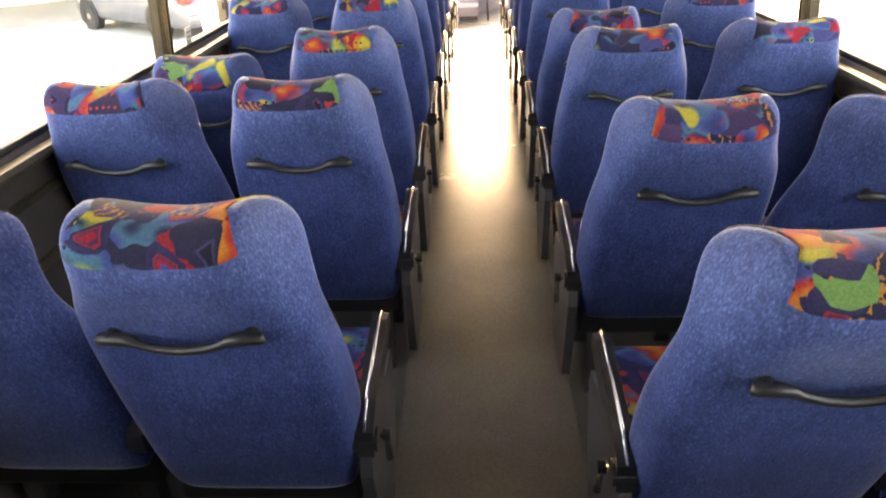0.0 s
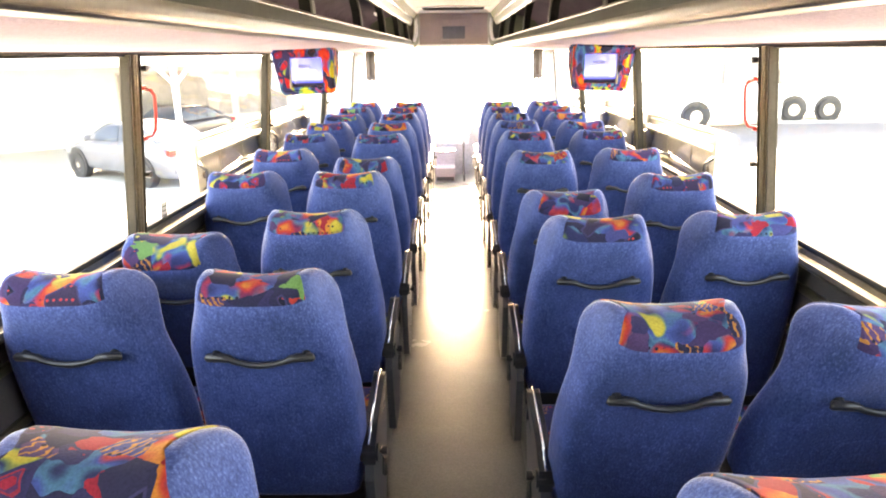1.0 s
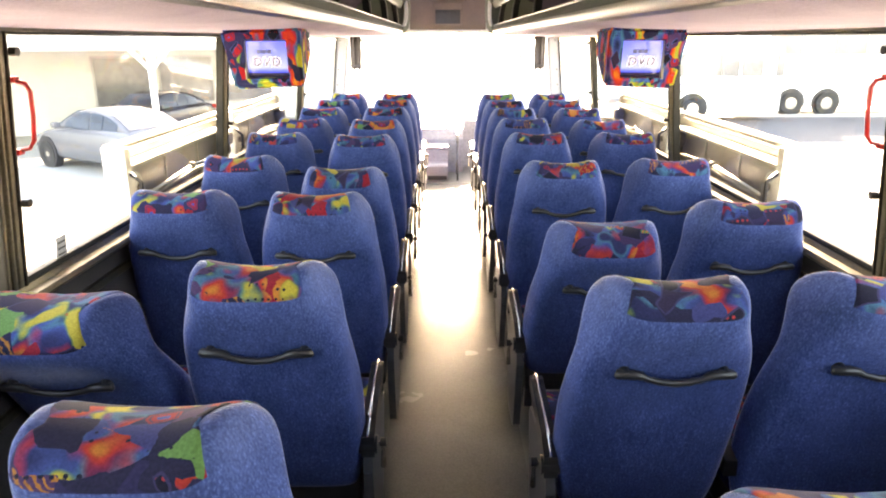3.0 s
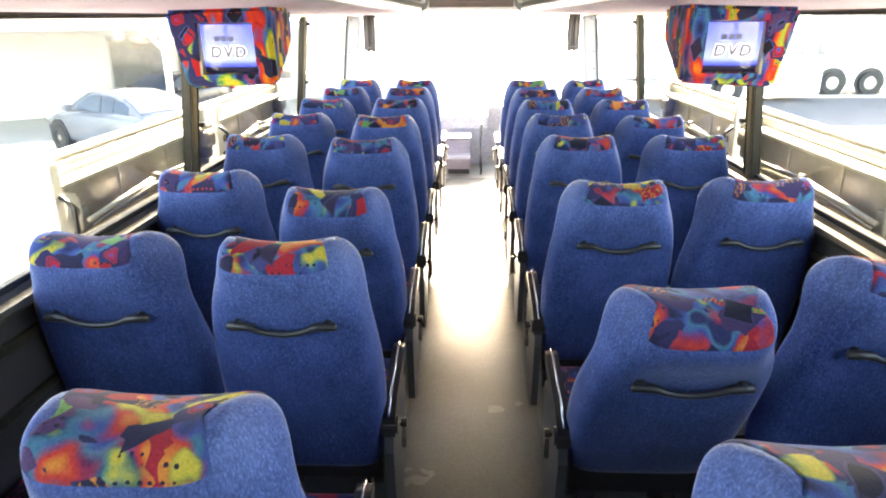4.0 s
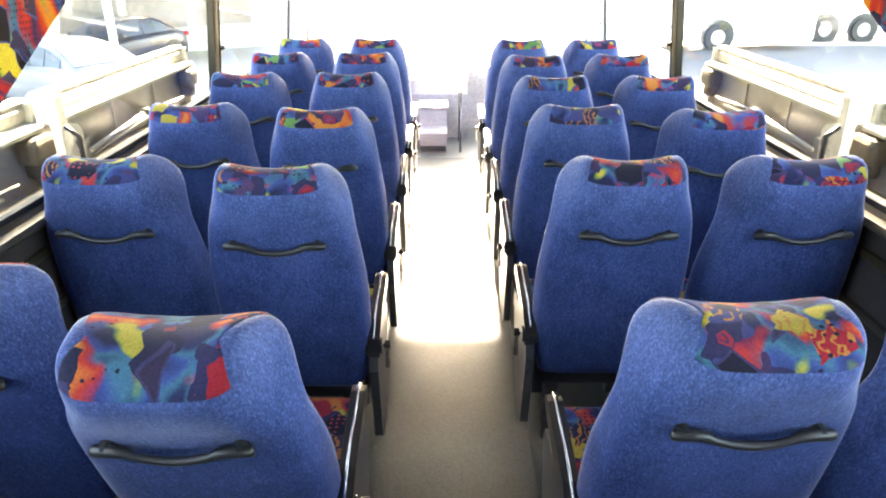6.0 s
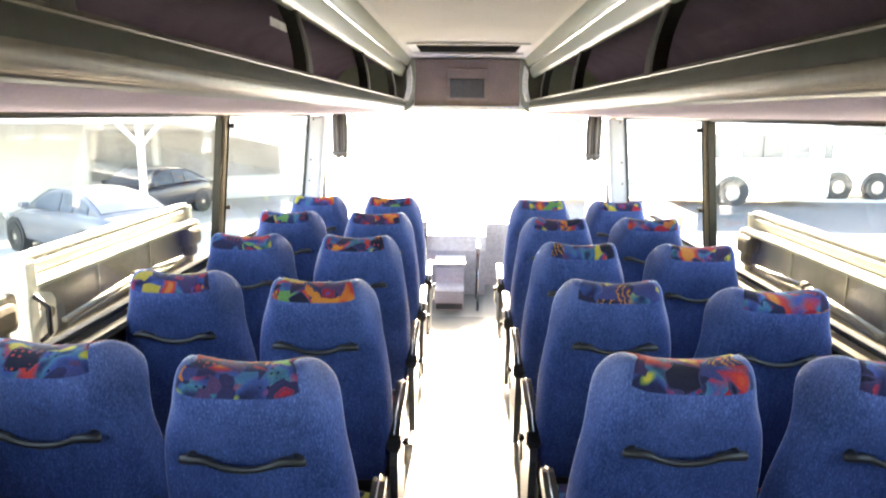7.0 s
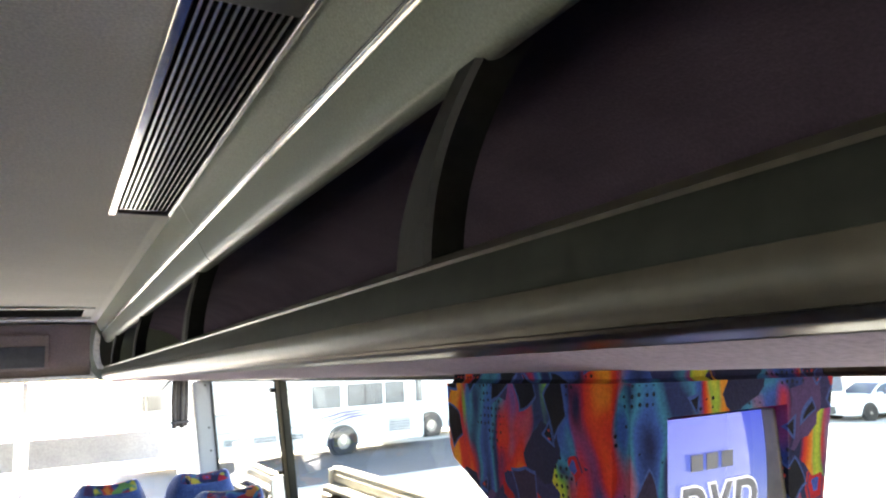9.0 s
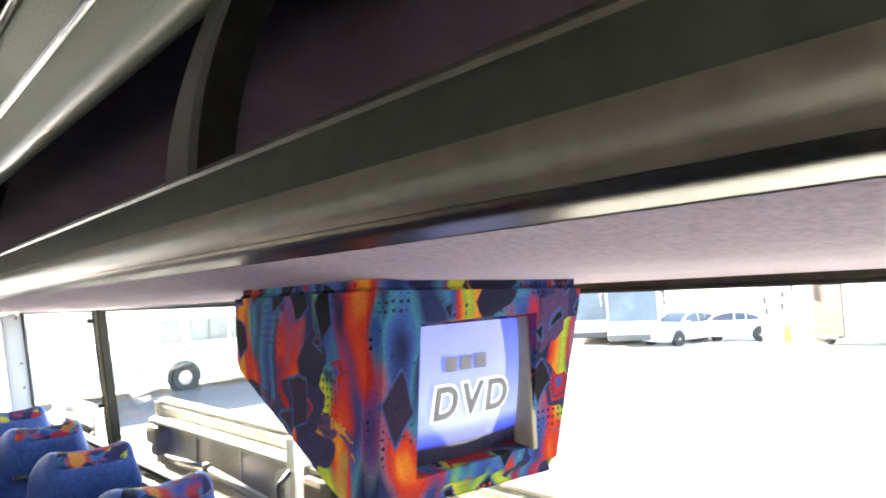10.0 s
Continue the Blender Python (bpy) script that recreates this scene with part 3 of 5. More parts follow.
# air grilles beside the coves
for sx in (-1, 1):
    g = thing("ceiling_grille", "long louvred ceiling air grille with a bright frame", "air vent", "ceiling grilles")
    a, b = 0.9, 4.48
    x0, x1, z = 0.317, 0.444, CEIL - 0.004
    def gp(name, lo, hi, mat, label="", bevel=0.002):
        part(name, box(name, (min(sx * lo[0], sx * hi[0]), lo[1], lo[2]), (max(sx * lo[0], sx * hi[0]), hi[1], hi[2]), mat, bevel), g, label)
    # flat dark sheet gives the shade in the gaps between the slats
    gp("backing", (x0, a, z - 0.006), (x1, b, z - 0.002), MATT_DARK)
    gp("frame_inner", (x0 - 0.014, a, z - 0.022), (x0 + 0.002, b + 0.004, z - 0.001), CHROME, "bright frame edge")
    gp("frame_outer", (x1 - 0.004, a, z - 0.020), (x1 + 0.006, b, z - 0.006), SLAT)
    gp("frame_end", (x0, b - 0.006, z - 0.018), (x1, b + 0.004, z - 0.001), GREY_PLASTIC)
    gp("cover_plate", (x0 + 0.004, 3.02, z - 0.019), (x1 - 0.006, 3.36, z - 0.006), GREY_PLASTIC, "plain dark cover plate")
    part("screw", disc("screw", (sx * 0.375, 3.27, z - 0.020), "z", 0.006, 0.004, CHROME, 10), g)
    n_sl = 11
    for k in range(n_sl):
        xx = x0 + 0.007 + (x1 - x0 - 0.014) * (k + 0.5) / n_sl
        for ya, yb in ((a, 3.02), (3.36, b - 0.006)):
            gp("slat", (xx - 0.0022, ya, z - 0.0125), (xx + 0.0016, yb, z - 0.0085), SLAT, "", 0)

# roof hatch and header panel at the front
hatch = thing("roof_hatch", "ceiling hatch with a pale frame and dark opening", "hatch")
for nm, lo, hi in (("frame_near", (-0.40, 7.16, 2.1085), (0.40, 7.20, 2.119)), ("frame_far", (-0.40, 7.72, 2.092), (0.40, 7.78, 2.119)), ("frame_side", (-0.40, 7.201, 2.1085), (-0.345, 7.719, 2.119)), ("frame_side", (0.345, 7.201, 2.1085), (0.40, 7.719, 2.119))):
    part(nm, box(nm, lo, hi, CREAM, 0.004), hatch)
# no real depth here: a dark sheet stands for the shaded opening
part("lid", box("lid", (-0.344, 7.202, 2.1095), (0.344, 7.718, 2.116), MATT_DARK, 0.002), hatch, "dark sheet in place of the shaded hatch opening")
header = thing("header_panel", "brown front header panel with a recessed box above the windscreen", "panel")
part("board", box("board", (-0.43, 8.31, 1.735), (0.43, 8.36, 2.105), MAROON, 0.006), header)
part("recess_box", box("recess_box", (-0.165, 8.285, 1.785), (0.165, 8.312, 2.03), MAROON, 0.008), header)
part("recess_face", box("recess_face", (-0.14, 8.276, 1.80), (0.14, 8.287, 1.95), GREY_PLASTIC, 0.006), header, "dark recessed flap")
part("lower_rail", box("lower_rail", (-0.45, 8.26, 1.705), (0.45, 8.37, 1.735), CREAM, 0.008), header, "pale lower rail")
thing("wall_front_upper", "cream panel over the windscreen", "wall", kind="structure", data=box("wall_front_upper", (-1.19, 8.40, 1.70), (1.19, Y1, 2.24), CREAM))

# ---- front of the coach ----
thing("wall_front", "front wall below the windscreen", "wall", kind="structure", data=box("wall_front", (-1.27, 9.27, -0.1), (1.27, Y1, 0.62), GREY_PANEL))
ws = thing("window_front", "split front windscreen", "window", kind="structure")
for a, b in ((-1.2, -0.03), (0.03, 1.2)):
    pane = part("pane", box("pane", (a, 9.30, 0.62), (b, 9.306, 1.70), GLASS), ws)
    pane.visible_shadow = False
part("centre_post", box("centre_post", (-0.022, 9.27, 0.62), (0.022, 9.33, 1.70), GREY_PANEL, 0.008), ws)
for sx in (-1, 1):
    part("corner_post", box("corner_post", (min(sx * 1.19, sx * 1.27), 9.2, 0.62), (max(sx * 1.19, sx * 1.27), 9.34, 1.70), CREAM, 0.01), ws)
    part("side_post", box("side_post", (min(sx * 1.20, sx * 1.25), 8.40, 0.95), (max(sx * 1.20, sx * 1.25), 8.46, 1.68), BLACK, 0.006), ws, "black side window bar")
    v = thing("sun_visor", "grey vinyl sun visor hung before the windscreen", "sun visor", "sun visors")
    lo, hi = (0.045, 9.05, 1.022), (1.0, 9.065, 1.255)
    part("panel", box("panel", (min(sx * lo[0], sx * hi[0]), lo[1], lo[2]), (max(sx * lo[0], sx * hi[0]), hi[1], hi[2]), VISOR, 0.005), v)
    for xx in (0.15, 0.9):
        part("arm", tube("arm", [(sx * xx, 9.057, 1.255), (sx * xx, 9.15, 1.5), (sx * xx, 9.25, 1.705)], 0.006, ALUMINIUM), v)
    c = thing("window_blind", "gathered black side blind hung behind the front pillar", "blind", "front blinds")
    for k in range(4):                       # hanging folds
        part("fold", tube("fold", [(sx * (1.025 + 0.030 * k), 8.41 + 0.012 * (k % 2), 1.665), (sx * (1.022 + 0.031 * k), 8.41 + 0.014 * (k % 2), 1.48), (sx * (1.027 + 0.028 * k), 8.41 + 0.010 * (k % 2), 1.295 + 0.012 * (k % 2))], [0.019, 0.020, 0.018], BLIND, 10), c)
    part("tie_band", box("tie_band", (min(sx * 1.0, sx * 1.14), 8.386, 1.33), (max(sx * 1.0, sx * 1.14), 8.446, 1.35), BLACK, 0.006), c, "black tie band")
    mir = thing("door_mirror", "outside rear-view mirror with a grey case", "mirror", "outside mirrors")
    part("case", box("case", (min(sx * 0.93, sx * 1.13), 9.75, 1.375), (max(sx * 0.93, sx * 1.13), 9.85, 1.545), GREY_PLASTIC, 0.03), mir)
    part("arm", tube("arm", [(sx * 1.1, 9.8, 1.56), (sx * 1.25, 9.7, 1.75), (sx * 1.2, 9.36, 1.9)], 0.018, BLACK), mir)
dash = thing("dashboard", "pale grey dashboard under the windscreen", "dashboard")
part("top", prism("top", [(8.85, 0.0), (8.85, 0.42), (8.92, 0.55), (9.1, 0.60), (9.265, 0.60), (9.265, 0.0)], "x", -1.18, 0.2, GREY_PANEL), dash)
part("cowl", prism("cowl", [(8.80, 0.45), (8.85, 0.62), (8.95, 0.68), (9.0, 0.60)], "x", -0.95, -0.35, BLACK), dash, "black instrument cowl")
con = thing("engine_console", "low grey stepped console beside the aisle end", "console")
part("body", prism("body", [(8.30, 0.001), (8.30, 0.17), (8.32, 0.185), (8.42, 0.19), (8.45, 0.205), (8.47, 0.34), (8.49, 0.36), (8.76, 0.365), (8.78, 0.35), (8.78, 0.001)], "x", -0.25, 0.0, CONSOLE), con)
part("lid", box("lid", (-0.262, 8.455, 0.366), (0.012, 8.79, 0.384), CONSOLE, 0.006), con, "pale lid with an overhang")
part("kick_plate", box("kick_plate", (-0.24, 8.294, 0.01), (-0.01, 8.301, 0.06), GREY_PLASTIC, 0.002), con, "dark kick plate")
part("rail", tube("rail", [(0.12, 8.3, 0.0), (0.12, 8.3, 0.55), (0.12, 8.7, 0.55), (0.12, 8.7, 0.0)], 0.014, CHROME), con, "chrome grab rail")

# ---- seats ----
# height along the back, half width at the rear and at the front, rear and front of the cushion across it
SECTIONS = [(-0.13, 0.186, 0.190, -0.024, 0.020), (-0.11, 0.204, 0.212, -0.044, 0.040), (-0.05, 0.214, 0.232, -0.054, 0.064), (0.02, 0.219, 0.241, -0.058, 0.090), (0.16, 0.219, 0.245, -0.060, 0.102), (0.28, 0.215, 0.243, -0.060, 0.094),
            (0.40, 0.206, 0.233, -0.058, 0.076), (0.46, 0.197, 0.226, -0.060, 0.072), (0.51, 0.184, 0.221, -0.067, 0.088), (0.555, 0.166, 0.215, -0.076, 0.118), (0.60, 0.153, 0.205, -0.083, 0.142),
            (0.635, 0.147, 0.193, -0.083, 0.150), (0.662, 0.144, 0.179, -0.076, 0.145), (0.684, 0.141, 0.164, -0.062, 0.128), (0.699, 0.137, 0.150, -0.042, 0.102), (0.7075, 0.130, 0.138, -0.018, 0.074), (0.7105, 0.120, 0.126, 0.006, 0.050)]
RINGS = 80


def dip(x, s):
    """The saddle between the two horns of the head part."""
    return -0.029 * (1 - min(1.0, abs(x) / 0.16) ** 2) * smooth01(s, 0.625, 0.705)


def on_back(sec, c, d):
    """A point of the backrest's skin, round one section: c across, d from rear (-1) to front (1)."""
    s, rw, fw, r, f = sec
    dd = math.copysign(abs(d) ** 0.55, d)
    y = (r + f) / 2 + (f - r) / 2 * dd
    k = (dd + 1) / 2
    x = (rw + (fw - rw) * k) * math.copysign(abs(c) ** 0.34, c)
    y -= 0.024 * (1 - min(1.0, abs(x) / 0.19) ** 2) * smooth01(s, 0.03, 0.12) * smooth01(dd, 0.2, 0.9)      # side bolsters stand forward of the middle
    ahead = max(0.0, y + 0.035)                   # the wings fall away towards the front
    return (x, y, s + dip(x, s) - (0.20 * ahead + 1.15 * ahead * ahead) * smooth01(s, 0.50, 0.71))


def fine_sections():
    """The sections with smooth in-between ones."""
    out = []
    for i in range(len(SECTIONS) - 1):
        p = [SECTIONS[max(0, i - 1)], SECTIONS[i], SECTIONS[i + 1], SECTIONS[min(len(SECTIONS) - 1, i + 2)]]
        step = p[2][0] - p[1][0]
        for k in range(3 if step > 0.02 else 1):
            u = k / (3 if step > 0.02 else 1)
            vals = [p[1][0] + step * u]
            for j in range(1, 5):              # Hermite, slopes by height
                m1 = (p[2][j] - p[0][j]) / max(1e-6, p[2][0] - p[0][0]) * step
                m2 = (p[3][j] - p[1][j]) / max(1e-6, p[3][0] - p[1][0]) * step
                vals.append((2 * u ** 3 - 3 * u * u + 1) * p[1][j] + (u ** 3 - 2 * u * u + u) * m1 + (3 * u * u - 2 * u ** 3) * p[2][j] + (u ** 3 - u * u) * m2)
            out.append(vals)
    return out + [list(SECTIONS[-1])]


FINE = fine_sections()


def across_top(k):
    return (RINGS - k) % RINGS


def backrest_mesh():
    verts, faces, n = [], [], len(FINE)
    for sec in FINE:
        for k in range(RINGS):
            a = 2 * math.pi * k / RINGS
            verts.append(on_back(sec, math.cos(a), math.sin(a)))
    for i in range(n - 1):
        for k in range(RINGS):
            j = (k + 1) % RINGS
            faces.append((i * RINGS + k, i * RINGS + j, (i + 1) * RINGS + j, (i + 1) * RINGS + k))
    faces.append(tuple(range(RINGS)))
    t = (n - 1) * RINGS
    for k in range(1, RINGS // 2 - 1):
        faces.append((t + k, t + k + 1, t + across_top(k + 1), t + across_top(k)))
    faces += [(t, t + 1, t + RINGS - 1), (t + RINGS // 2, t + RINGS // 2 - 1, t + RINGS // 2 + 1)]
    return mesh_of("backrest", verts, faces, PLUSH, True)


COVER_LOW = 0.653


def cover_mesh(back):
    """Printed head cover: follows the head part's skin from the rear face across the top to the front."""
    half, mid = 11, 3 * RINGS // 4
    first = min(range(len(FINE)), key=lambda i: abs(FINE[i][0] - COVER_LOW))
    path = [(i, -1) for i in range(first, len(FINE))] + [(i, 1) for i in range(len(FINE) - 1, first - 1, -1)]
    verts, faces, cols = [], [], 2 * half + 1
    for r, (i, sign) in enumerate(path):
        for c in range(cols):
            k = mid - half + c
            v = back.vertices[i * RINGS + (k if sign < 0 else across_top(k))]
            border = r in (0, len(path) - 1) or c in (0, cols - 1)
            verts.append(v.co + v.normal * (0.0006 if border else 0.0028))
    for r in range(len(path) - 1):
        for c in range(cols - 1):
            faces.append((r * cols + c, r * cols + c + 1, (r + 1) * cols + c + 1, (r + 1) * cols + c))
    return mesh_of("head_cover", verts, faces, PRINT, True)


def cushion_mesh():
    bm = box_bm((-0.225, 0.05, 0.352), (0.225, 0.45, 0.455), 0.035, 3)
    for v in bm.verts:
        if v.co.z > 0.42:
            v.co.z += 0.015 * math.cos(v.co.x * 6) + 0.01 * smooth01(v.co.y, 0.2, 0.4)
    return bm_mesh("cushion", bm, PRINT, True)


def handle_mesh():
    pts, rad = [], []
    for x, z, y, r in ((-0.141, 0.0, -0.018, 0.008), (-0.138, 0.0, -0.020, 0.0115), (-0.098, 0.0, -0.022, 0.012), (-0.080, -0.002, -0.024, 0.0105), (-0.066, -0.009, -0.027, 0.008), (-0.035, -0.017, -0.029, 0.0085), (0, -0.020, -0.030, 0.009)):
        pts.append((x, y, z))
        rad.append(r)
    pts += [(-x, y, z) for x, y, z in reversed(pts[:-1])]
    rad += list(reversed(rad[:-1]))
    return tube("grab_handle", pts, rad, BLACK, 10)


BACK = backrest_mesh()
MESH = dict(
    back=BACK, cover=cover_mesh(BACK), cushion=cushion_mesh(), handle=handle_mesh(),
    boss=disc("handle_boss", (0, 0, 0), "y", 0.012, 0.03, BLACK, 10),
    shell=box("seat_pan", (-0.218, 0.02, 0.26), (0.218, 0.42, 0.36), BLACK, 0.012),
    leg=prism("leg", [(0.05, 0.0), (0.09, 0.0), (0.10, 0.27), (0.05, 0.27)], "x", -0.025, 0.025, GREY_PLASTIC),
    front_leg=prism("leg", [(0.34, 0.0), (0.38, 0.0), (0.36, 0.27), (0.31, 0.27)], "x", -0.025, 0.025, GREY_PLASTIC),
    side=prism("side_panel", [(-0.02, 0.47), (-0.04, 0.40), (0.02, 0.10), (0.06, 0.075), (0.22, 0.075), (0.30, 0.20), (0.36, 0.43), (0.34, 0.465), (0.2, 0.48)], "x", -0.014, 0.014, GREY_PLASTIC),
    arm=prism("armrest", [(-0.03, 0.45), (-0.02, 0.51), (0.05, 0.545), (0.30, 0.585), (0.335, 0.58), (0.345, 0.56), (0.33, 0.545), (0.10, 0.49), (0.03, 0.45)], "x", -0.020, 0.020, BLACK),
    trim=tube("chrome_trim", [(0, -0.02, 0.513), (0, 0.05, 0.549), (0, 0.18, 0.571), (0, 0.30, 0.589), (0, 0.337, 0.584), (0, 0.348, 0.561)], 0.0045, CHROME, 8),
    pivot=disc("pivot_cap", (0, 0, 0.475), "x", 0.028, 0.054, BLACK, 16),
    lever=tube("recline_lever", [(0, 0.02, 0.47), (-0.035, 0.02, 0.465), (-0.040, 0.03, 0.44), (-0.036, 0.06, 0.36)], [0.006, 0.007, 0.006, 0.009], CHROME, 8),
    knob=disc("knob", (-0.042, 0.02, 0.47), "x", 0.014, 0.018, BLACK, 12),
    middle=prism("middle_armrest", [(-0.02, 0.45), (-0.02, 0.50), (0.05, 0.535), (0.26, 0.56), (0.28, 0.54), (0.26, 0.52), (0.05, 0.46)], "x", -0.018, 0.018, BLACK),
)
LEAN = 16.0


def coach_seat(x, y_handle, recline, aisle, label):
    """One seat; aisle is the side (-1, 0, 1) on which the aisle armrest stands."""
    lean = radians(LEAN + recline)
    y = y_handle - 0.008 + 0.088 * math.cos(lean) + 0.476 * math.sin(lean)      # so that the handle stands at y_handle
    s = thing("coach_seat", label, "seat", "coach seats", at=pose(x, y, 0))
    tilt = pose(0, 0.008, 0.445, LEAN + recline, 0, 0)
    back = part("backrest", MESH["back"], s, "blue plush backrest", tilt)
    part("head_cover", MESH["cover"], back, "multicoloured printed head cover")
    grip = part("grab_handle", MESH["handle"], back, "black moulded grab handle", pose(0, -0.058, 0.480))
    for xx in (-0.118, 0.118):
        part("boss", MESH["boss"], grip, "", pose(xx, -0.012, 0))
    part("cushion", MESH["cushion"], s, "printed seat cushion")
    part("seat_pan", MESH["shell"], s, "black seat pan")
    for xx in (-0.15, 0.15):
        part("leg", MESH["leg"], s, "", pose(xx, 0, 0))
        part("leg", MESH["front_leg"], s, "", pose(xx, 0, 0))
    if aisle:
        at = Matrix.Translation((aisle * 0.246, 0, 0))
        part("side_panel", MESH["side"], s, "grey moulded side panel", at)
        arm = part("armrest", MESH["arm"], s, "black armrest", at)
        part("chrome_trim", MESH["trim"], arm, "chrome edge trim")
        part("pivot_cap", MESH["pivot"], s, "", at)
        lev = part("recline_lever", MESH["lever"], s, "chrome recline lever", at @ Matrix.Diagonal((-aisle, 1, 1, 1)))
        part("knob", MESH["knob"], lev, "black knob")
        part("middle_armrest", MESH["middle"], s, "", Matrix.Translation((-aisle * 0.26, 0, 0)))
    return s


# seats whose place or recline differs from the even rows: handle line along the coach, extra recline, shift aside
ROWS_LEFT, ROWS_RIGHT = (0.26, 0.762), (0.05, 0.778)
ODD = {("LA", 0): (0.192, 0, -0.014), ("LA", 1): (0.997, 0), ("LW", 1): (1.008, 0), ("LA", 2): (1.728, 2, -0.010), ("LA", 3): (2.497, -1), ("LA", 4): (3.183, 8), ("LA", 5): (3.98, -4), ("LA", 6): (4.745, -4), ("LW", 2): (1.71, 19), ("LW", 4): (3.33, 0),
       ("RA", 0): (0.076, 3, 0.008), ("LW", 0): (0.20, 5), ("RA", 1): (0.812, 7), ("RA", 2): (1.62, 3), ("RW", 2): (1.618, 0), ("RA", 3): (2.34, 15), ("RA", 4): (3.19, 1), ("RA", 5): (4.058, -4), ("RA", 6): (4.80, -4), ("RA", 8): (6.24, -4),
       ("RW", 1): (0.795, 8), ("RW", 4): (3.226, 0), ("RW", 5): (4.064, -4)}
for col, cx, aisle in (("LW", -1.016, 0), ("LA", -0.504, 1), ("RA", 0.502, -1), ("RW", 1.009, 0)):
    for k in range(-1, 10):
        first, pitch = ROWS_LEFT if cx < 0 else ROWS_RIGHT
        place, rec, *aside = ODD.get((col, k), (first + pitch * k, -4 if k > 4 else 0))
        what = "blue plush coach seat with printed head cover" + (", aisle armrest" if aisle else " beside the window") + (", reclined" if rec > 3 else "")
        coach_seat(cx + sum(aside), place, rec, aisle, what)


# ---- televisions under the racks ----
def screen_material():
    m, n, l, b = material("screen_glow", 0.08)
    tc = n.new("ShaderNodeTexCoord")
    sep = n.new("ShaderNodeSeparateXYZ")
    l.new(tc.outputs["Object"], sep.inputs[0])
    mr = n.new("ShaderNodeMapRange")
    mr.inputs[1].default_value, mr.inputs[2].default_value = -0.075, 0.075
    l.new(sep.outputs["Z"], mr.inputs[0])
    col = ramp(n, l, mr.outputs[0], [(0.0, (0.0, 0.0, 0.01)), (0.12, (0.01, 0.01, 0.03)), (0.15, (0.05, 0.10, 0.95)), (0.20, (0.10, 0.18, 0.95)), (0.28, (0.36, 0.50, 0.95)), (0.65, (0.17, 0.27, 0.95)), (1.0, (0.09, 0.15, 0.95))])
    b.inputs["Base Color"].default_value = (0.02, 0.02, 0.03, 1)
    l.new(col, b.inputs["Emission Color"])
    b.inputs["Emission Strength"].default_value = 0.045
    return m


def plain_glow(name, colour, strength):
    m, n, l, b = material(name, 0.3)
    b.inputs["Base Color"].default_value = (*colour, 1)
    b.inputs["Emission Color"].default_value = (*colour, 1)
    b.inputs["Emission Strength"].default_value = strength
    return m


SCREEN, INK, HALO = screen_material(), plain_glow("caption_grey", (0.05, 0.06, 0.10), 0.008), plain_glow("caption_white", (0.8, 0.85, 1.0), 0.045)


def screen_mesh():
    """A bulged picture tube face, 20 x 15 cm."""
    verts, faces, nx, nz = [], [], 13, 11
    for j in range(nz):
        for i in range(nx):
            u, v = i / (nx - 1) * 2 - 1, j / (nz - 1) * 2 - 1
            verts.append((u * 0.087 * (1 - 0.02 * v * v), -0.012 * (1 - 0.5 * (u * u + v * v)), v * 0.0745 * (1 - 0.02 * u * u)))
    for j in range(nz - 1):
        for i in range(nx - 1):
            faces.append((j * nx + i, j * nx + i + 1, (j + 1) * nx + i + 1, (j + 1) * nx + i))
    return mesh_of("screen", verts, faces, SCREEN, True)


def caption(name, text, size, mat, x, z, y, parent, grow=0.0):
    """Slanted capital letters, each a part of its own."""
    for k, ch in enumerate(text):
        cu = bpy.data.curves.new(name, "FONT")
        cu.body, cu.size, cu.align_x, cu.align_y, cu.extrude, cu.offset, cu.shear = ch, size, "CENTER", "CENTER", 0.0006, grow, 0.12
        ob = new(name, cu)
        dg = bpy.context.evaluated_depsgraph_get()
        bm = bmesh.new()
        bm.from_mesh(bpy.data.meshes.new_from_object(ob.evaluated_get(dg)))
        bpy.data.objects.remove(ob)
        bmesh.ops.remove_doubles(bm, verts=bm.verts[:], dist=0.00002)
        part(name, bm_mesh(name, bm, mat), parent, "", pose(x + (k - (len(text) - 1) / 2) * size * 0.80, y, z, 90, 0, 0))


